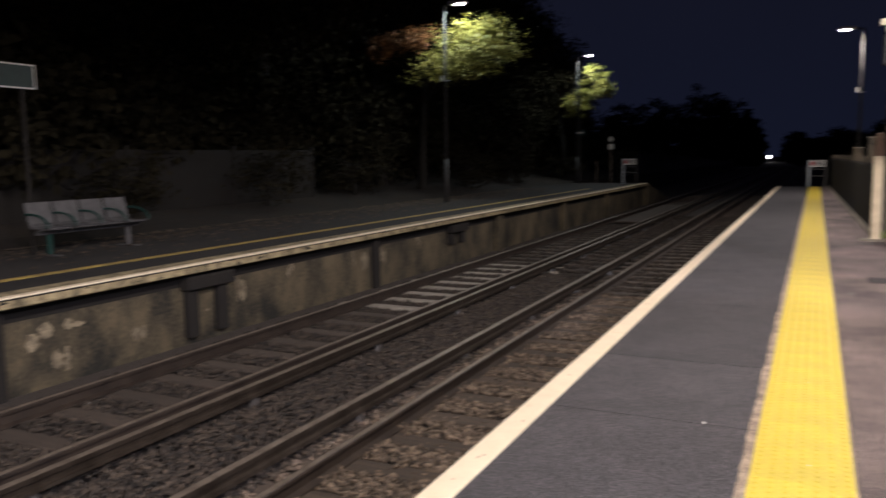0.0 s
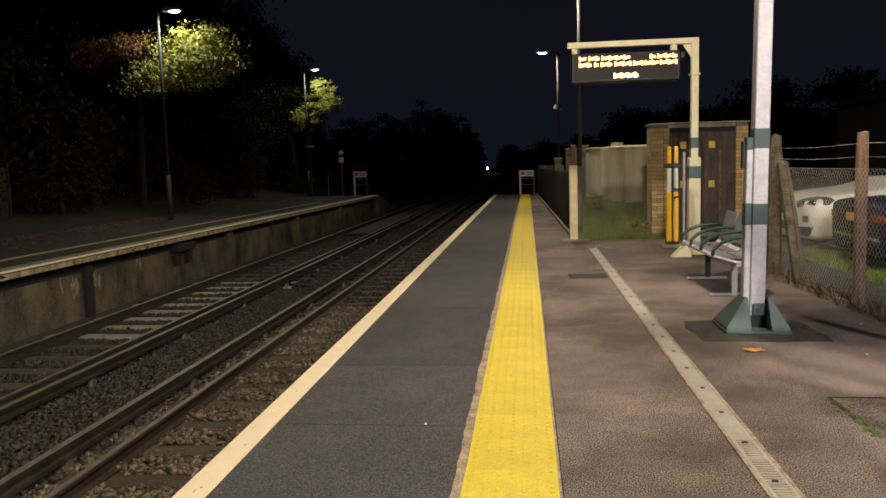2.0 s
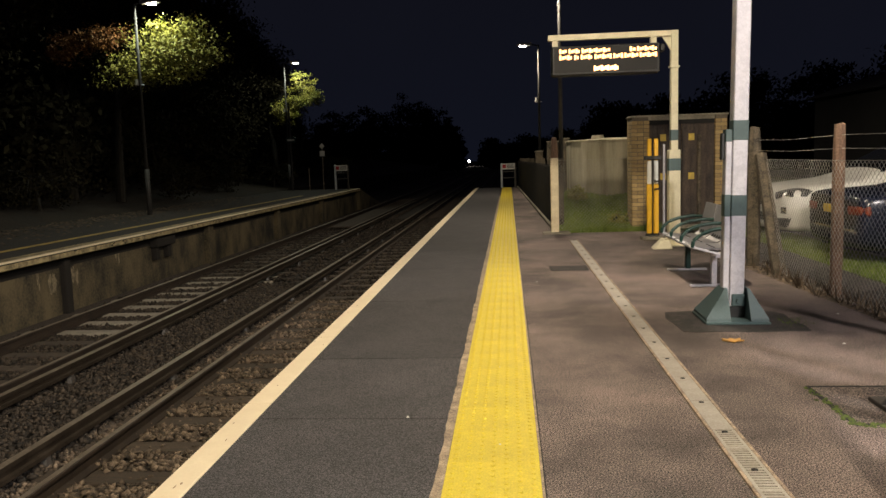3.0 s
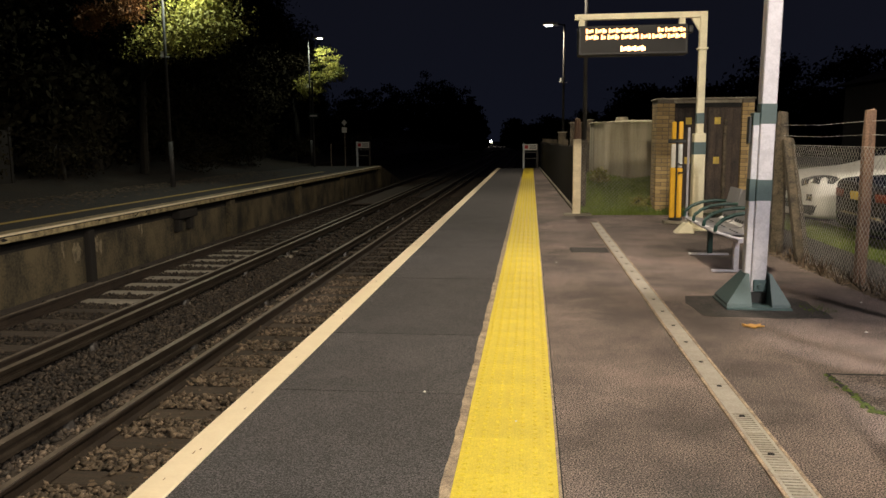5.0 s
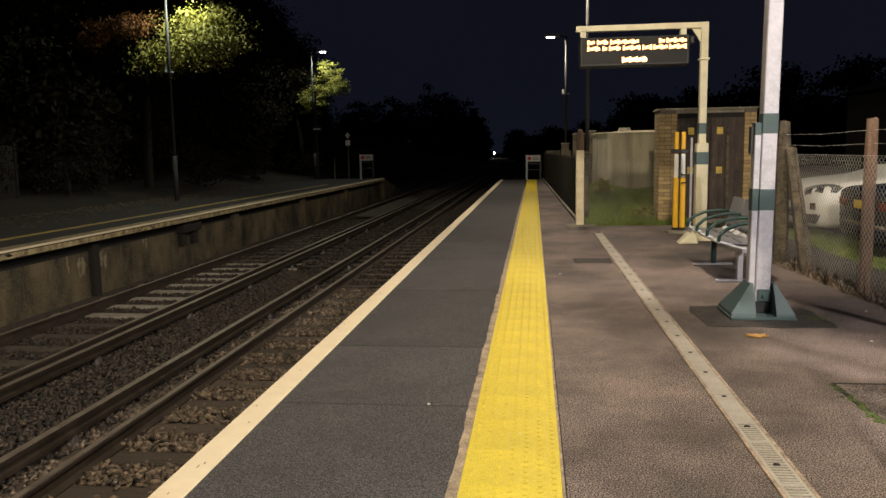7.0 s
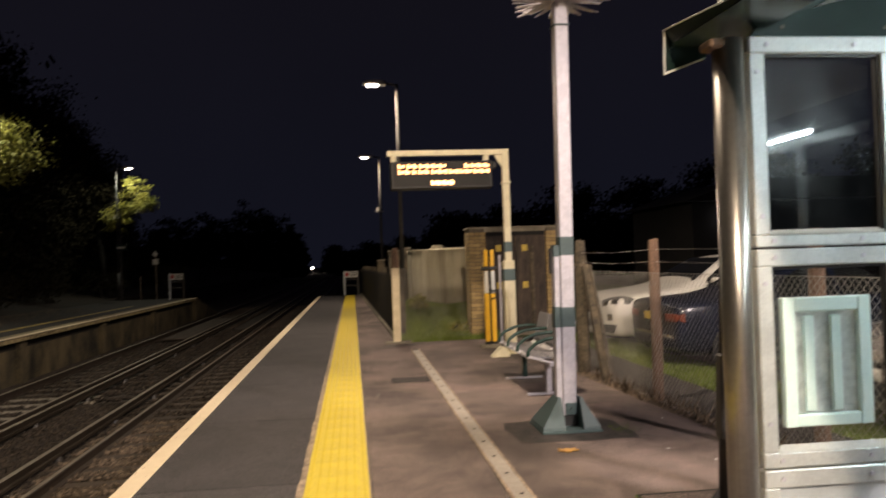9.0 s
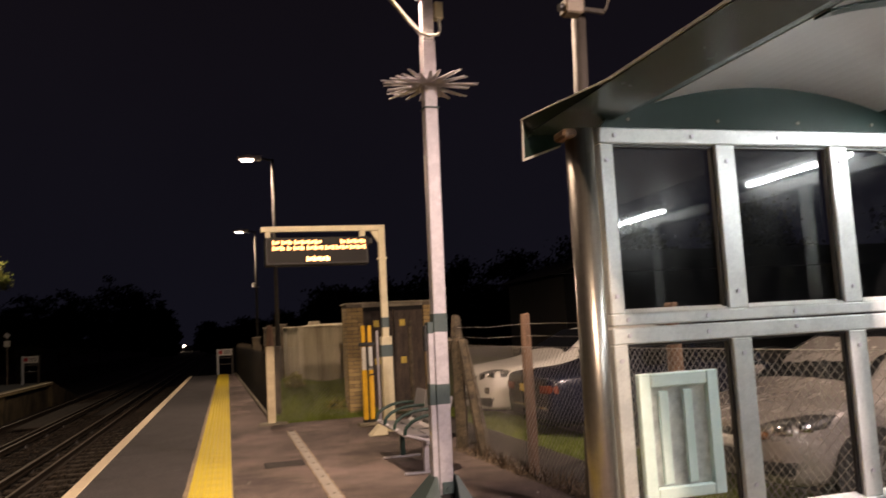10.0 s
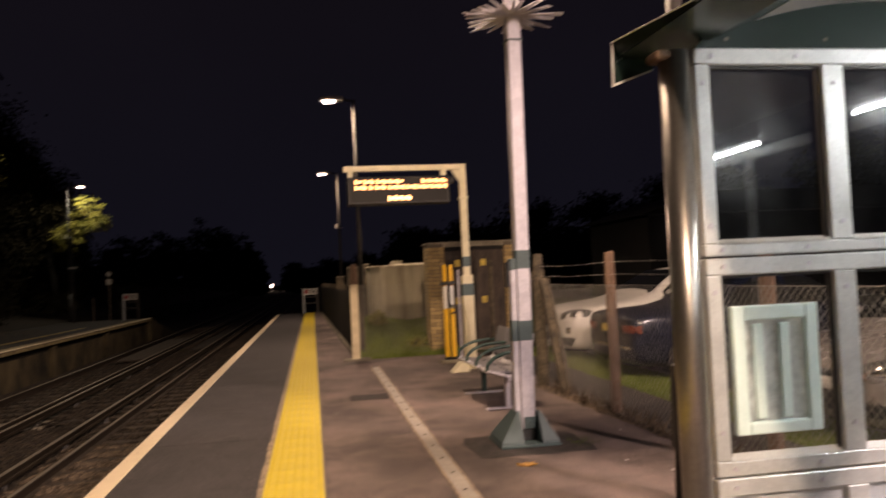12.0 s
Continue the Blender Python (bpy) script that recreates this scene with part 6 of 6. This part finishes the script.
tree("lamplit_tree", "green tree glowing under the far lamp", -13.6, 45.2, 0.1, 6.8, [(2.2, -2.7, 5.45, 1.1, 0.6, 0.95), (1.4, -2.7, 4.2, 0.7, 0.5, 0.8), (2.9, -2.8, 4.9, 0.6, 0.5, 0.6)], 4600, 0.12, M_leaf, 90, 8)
# dark mass of trees on the bank
r_ = random.Random(11)
for k, (tx, ty, th) in enumerate([(-15.5, 2, 10), (-17, 9, 12), (-18.5, 15, 13), (-16.5, 20.5, 12), (-18, 27, 14), (-17, 33, 13), (-17.5, 40, 13), (-16.5, 47, 11.5), (-19, 55, 11.5), (-21.5, 64, 11.5), (-24.5, 75, 12), (-28, 88, 12.5), (-32, 104, 12.5), (-37, 122, 13), (-42, 140, 13)]):
    w = th * 0.32
    tree("bank_tree", "tall dark tree on the railway bank", tx, ty, 0.6, th, [(0, 0, th * 0.62, w, w, th * 0.36), (w * 0.5, -w * 0.4, th * 0.45, w * 0.7, w * 0.7, th * 0.22), (-w * 0.4, w * 0.5, th * 0.75, w * 0.6, w * 0.6, th * 0.2), (0, 0, th * 0.22, w * 0.9, w * 0.9, th * 0.2)], 24000, 0.21, M_unlitleaf, 150, 20 + k, "trees on the bank")
for k, (tx, ty, tw, th) in enumerate([(-20, 150, 4.6, 15.0), (-15.8, 153, 4.2, 14.2), (-12.4, 156, 2.8, 11.4), (-10.2, 158, 1.7, 7.0), (-27, 148, 4.2, 13.2), (-33, 146, 4.4, 12.4), (-3.2, 165, 3.0, 6.4), (-0.2, 162, 2.4, 5.4), (4.0, 160, 4.2, 6.8), (9.5, 140, 4.4, 7.2), (15, 120, 5.0, 7.8), (9, 62, 3.4, 6.4), (13.5, 64, 3.6, 7.0), (19, 66, 4.0, 8.6), (24.5, 62, 4.0, 9.4), (30, 56, 4.8, 10.2), (36, 46, 5.0, 10.2), (40, 34, 5.0, 9.8), (33, 60, 5, 11)]):
    tree("far_tree", "distant dark tree against the night sky", tx, ty, -0.6, th, [(0, 0, th * 0.62, tw * 0.86, tw * 0.8, th * 0.33), (tw * 0.35, 0, th * 0.4, tw * 0.8, tw * 0.7, th * 0.3), (-tw * 0.4, 0, th * 0.36, tw * 0.7, tw * 0.7, th * 0.28), (0, 0, th * 0.18, tw, tw * 0.8, th * 0.2)], 9000 if ty > 100 else 18000, 0.60 if ty > 100 else 0.38, M_unlitleaf, 150, 60 + k, "distant trees")
for k in range(24):
    th = 12.5 + 3 * math.sin(k * 1.9) ** 2
    w = th * 0.36
    ty = -12 + k * 5.2
    tree("wood_tree", "dark tree deep in the wood behind the platform", -24 - 2 * math.sin(k * 2.7) - max(0, ty - 50) * 0.25, ty, 1.2, th, [(0, 0, th * 0.6, w, w, th * 0.38), (0, 0, th * 0.25, w, w, th * 0.24)], 5200, 0.85, M_unlitleaf, 90, 140 + k, "trees in the wood")
# low growth
for k in range(16):
    sy = 1 + k * 4.4
    tree("bank_bush", "tall dark bush on the railway bank", -15.6 - 0.8 * math.sin(k * 2.1), sy, 0.5, 4.0, [(0, 0, 2.0, 1.9, 2.4, 1.8)], 3200, 0.26, M_unlitleaf, 70, 180 + k, "bushes on the bank")
for k, (bx, by, bh) in enumerate([(-13.8, 12, 1.6), (-13.6, 17, 2.0), (-13.9, 22, 1.8), (-13.4, 30, 1.7), (-13.4, 36, 1.6), (-13.2, 43, 1.8), (-12, 52, 2.2), (-11, 62, 2.5), (-10.8, 75, 3.0), (2.6, 44, 2.0), (3.4, 52, 2.4)]):
    tree("bank_shrub", "low dark shrub on the railway bank", bx, by, 0.1, bh, [(0, 0, bh * 0.55, bh * 0.7, bh * 0.9, bh * 0.45)], 1500, 0.12, M_unlitleaf, 40, 90 + k, "shrubs")
tree("plot_shrub", "small leafy shrub in front of the tank", 1.5, 17.3, 0.35, 0.6, [(0, 0, 0.28, 0.24, 0.25, 0.2)], 900, 0.07, M_leaf, 30, 120, "shrubs")
tree("plot_shrub", "small leafy shrub at the store corner", 2.15, 15.9, -0.1, 0.5, [(0, 0, 0.25, 0.28, 0.2, 0.2)], 600, 0.06, M_leaf, 24, 121, "shrubs")

far_house = thing("distant_building", "low dark building beyond the car park", "building", (22, 30, 0))
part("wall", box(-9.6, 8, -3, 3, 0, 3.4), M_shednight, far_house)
wl_ = part("wall_lamp", box(-8.42, -8.12, -3.14, -3.0, 2.92, 3.04, 0.02), M_black, far_house, "small lit wall lamp")
part("lamp_glass", box(-8.40, -8.14, -3.16, -3.02, 2.83, 2.915, 0.01), M_walllamp, wl_, "glowing glass")
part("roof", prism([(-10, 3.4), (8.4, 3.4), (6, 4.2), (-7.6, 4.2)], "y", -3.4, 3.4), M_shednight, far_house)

# ---------------------------------------------------------------- ballast stones


def stones(name, x0, x1, y0, y1, z, count, size, label, sleepers=0.93, material=None):
    n = count
    base = np.array([(1, 0, 0), (-0.9, 0.1, 0), (0, 1, 0.1), (0.1, -1, 0), (0.25, 0.2, 0.55), (0.1, 0, -0.55)])
    tris = np.array([(0, 2, 4), (2, 1, 4), (1, 3, 4), (3, 0, 4), (2, 0, 5), (1, 2, 5), (3, 1, 5), (0, 3, 5)])
    px = rng.uniform(x0, x1, n)
    py = rng.uniform(y0, y1, n)
    # keep most stones off the sleepers
    off = (py - 0.4 + 0.35) % 0.70 - 0.35
    on = (np.abs(off) < 0.15) & (rng.random(n) < sleepers)
    py = np.where(on, py + np.sign(off) * 0.17, py)
    sc_ = size * rng.uniform(0.55, 1.25, (n, 1, 1)) * (1 + rng.uniform(-0.55, 0.45, (n, 6, 3)))
    v = base[None] * sc_
    ang = rng.uniform(0, 6.28, n)
    tilt = rng.normal(0, 0.75, n)
    ca, sa, ct, st = np.cos(ang), np.sin(ang), np.cos(tilt), np.sin(tilt)
    x, y, zz = v[..., 0].copy(), v[..., 1].copy(), v[..., 2].copy()
    x, zz = x * ct[:, None] - zz * st[:, None], x * st[:, None] + zz * ct[:, None]
    x, y = x * ca[:, None] - y * sa[:, None], x * sa[:, None] + y * ca[:, None]
    v = np.stack([x + px[:, None], y + py[:, None], zz + z + rng.uniform(-0.01, 0.03, n)[:, None]], -1)
    f = (np.arange(n) * 6)[:, None, None] + tris[None]
    ob = from_arrays(name, v.reshape(-1, 3), f.reshape(-1, 3), material or M_stone)
    return tagged(ob, label, "ballast", kind="stuff")


stones("ballast", -4.25, -1.8, 2.6, 14, BED_Z + 0.03, 16000, 0.036, "brown crushed-stone ballast beside the platform")
stones("ballast", -5.6, -4.0, 2.6, 16, BED_Z + 0.05, 14000, 0.034, "dark crushed-stone ballast between the tracks", 0.0, M_stone2)
stones("ballast", -7.8, -5.8, 3.4, 18, BED_Z + 0.02, 10500, 0.034, "dark crushed-stone ballast under the far track", 0.93, M_stone2)
stones("ballast", -7.8, -2.4, 14, 34, BED_Z + 0.03, 14000, 0.045, "dark crushed-stone ballast further down the line", 0.93, M_stone2)
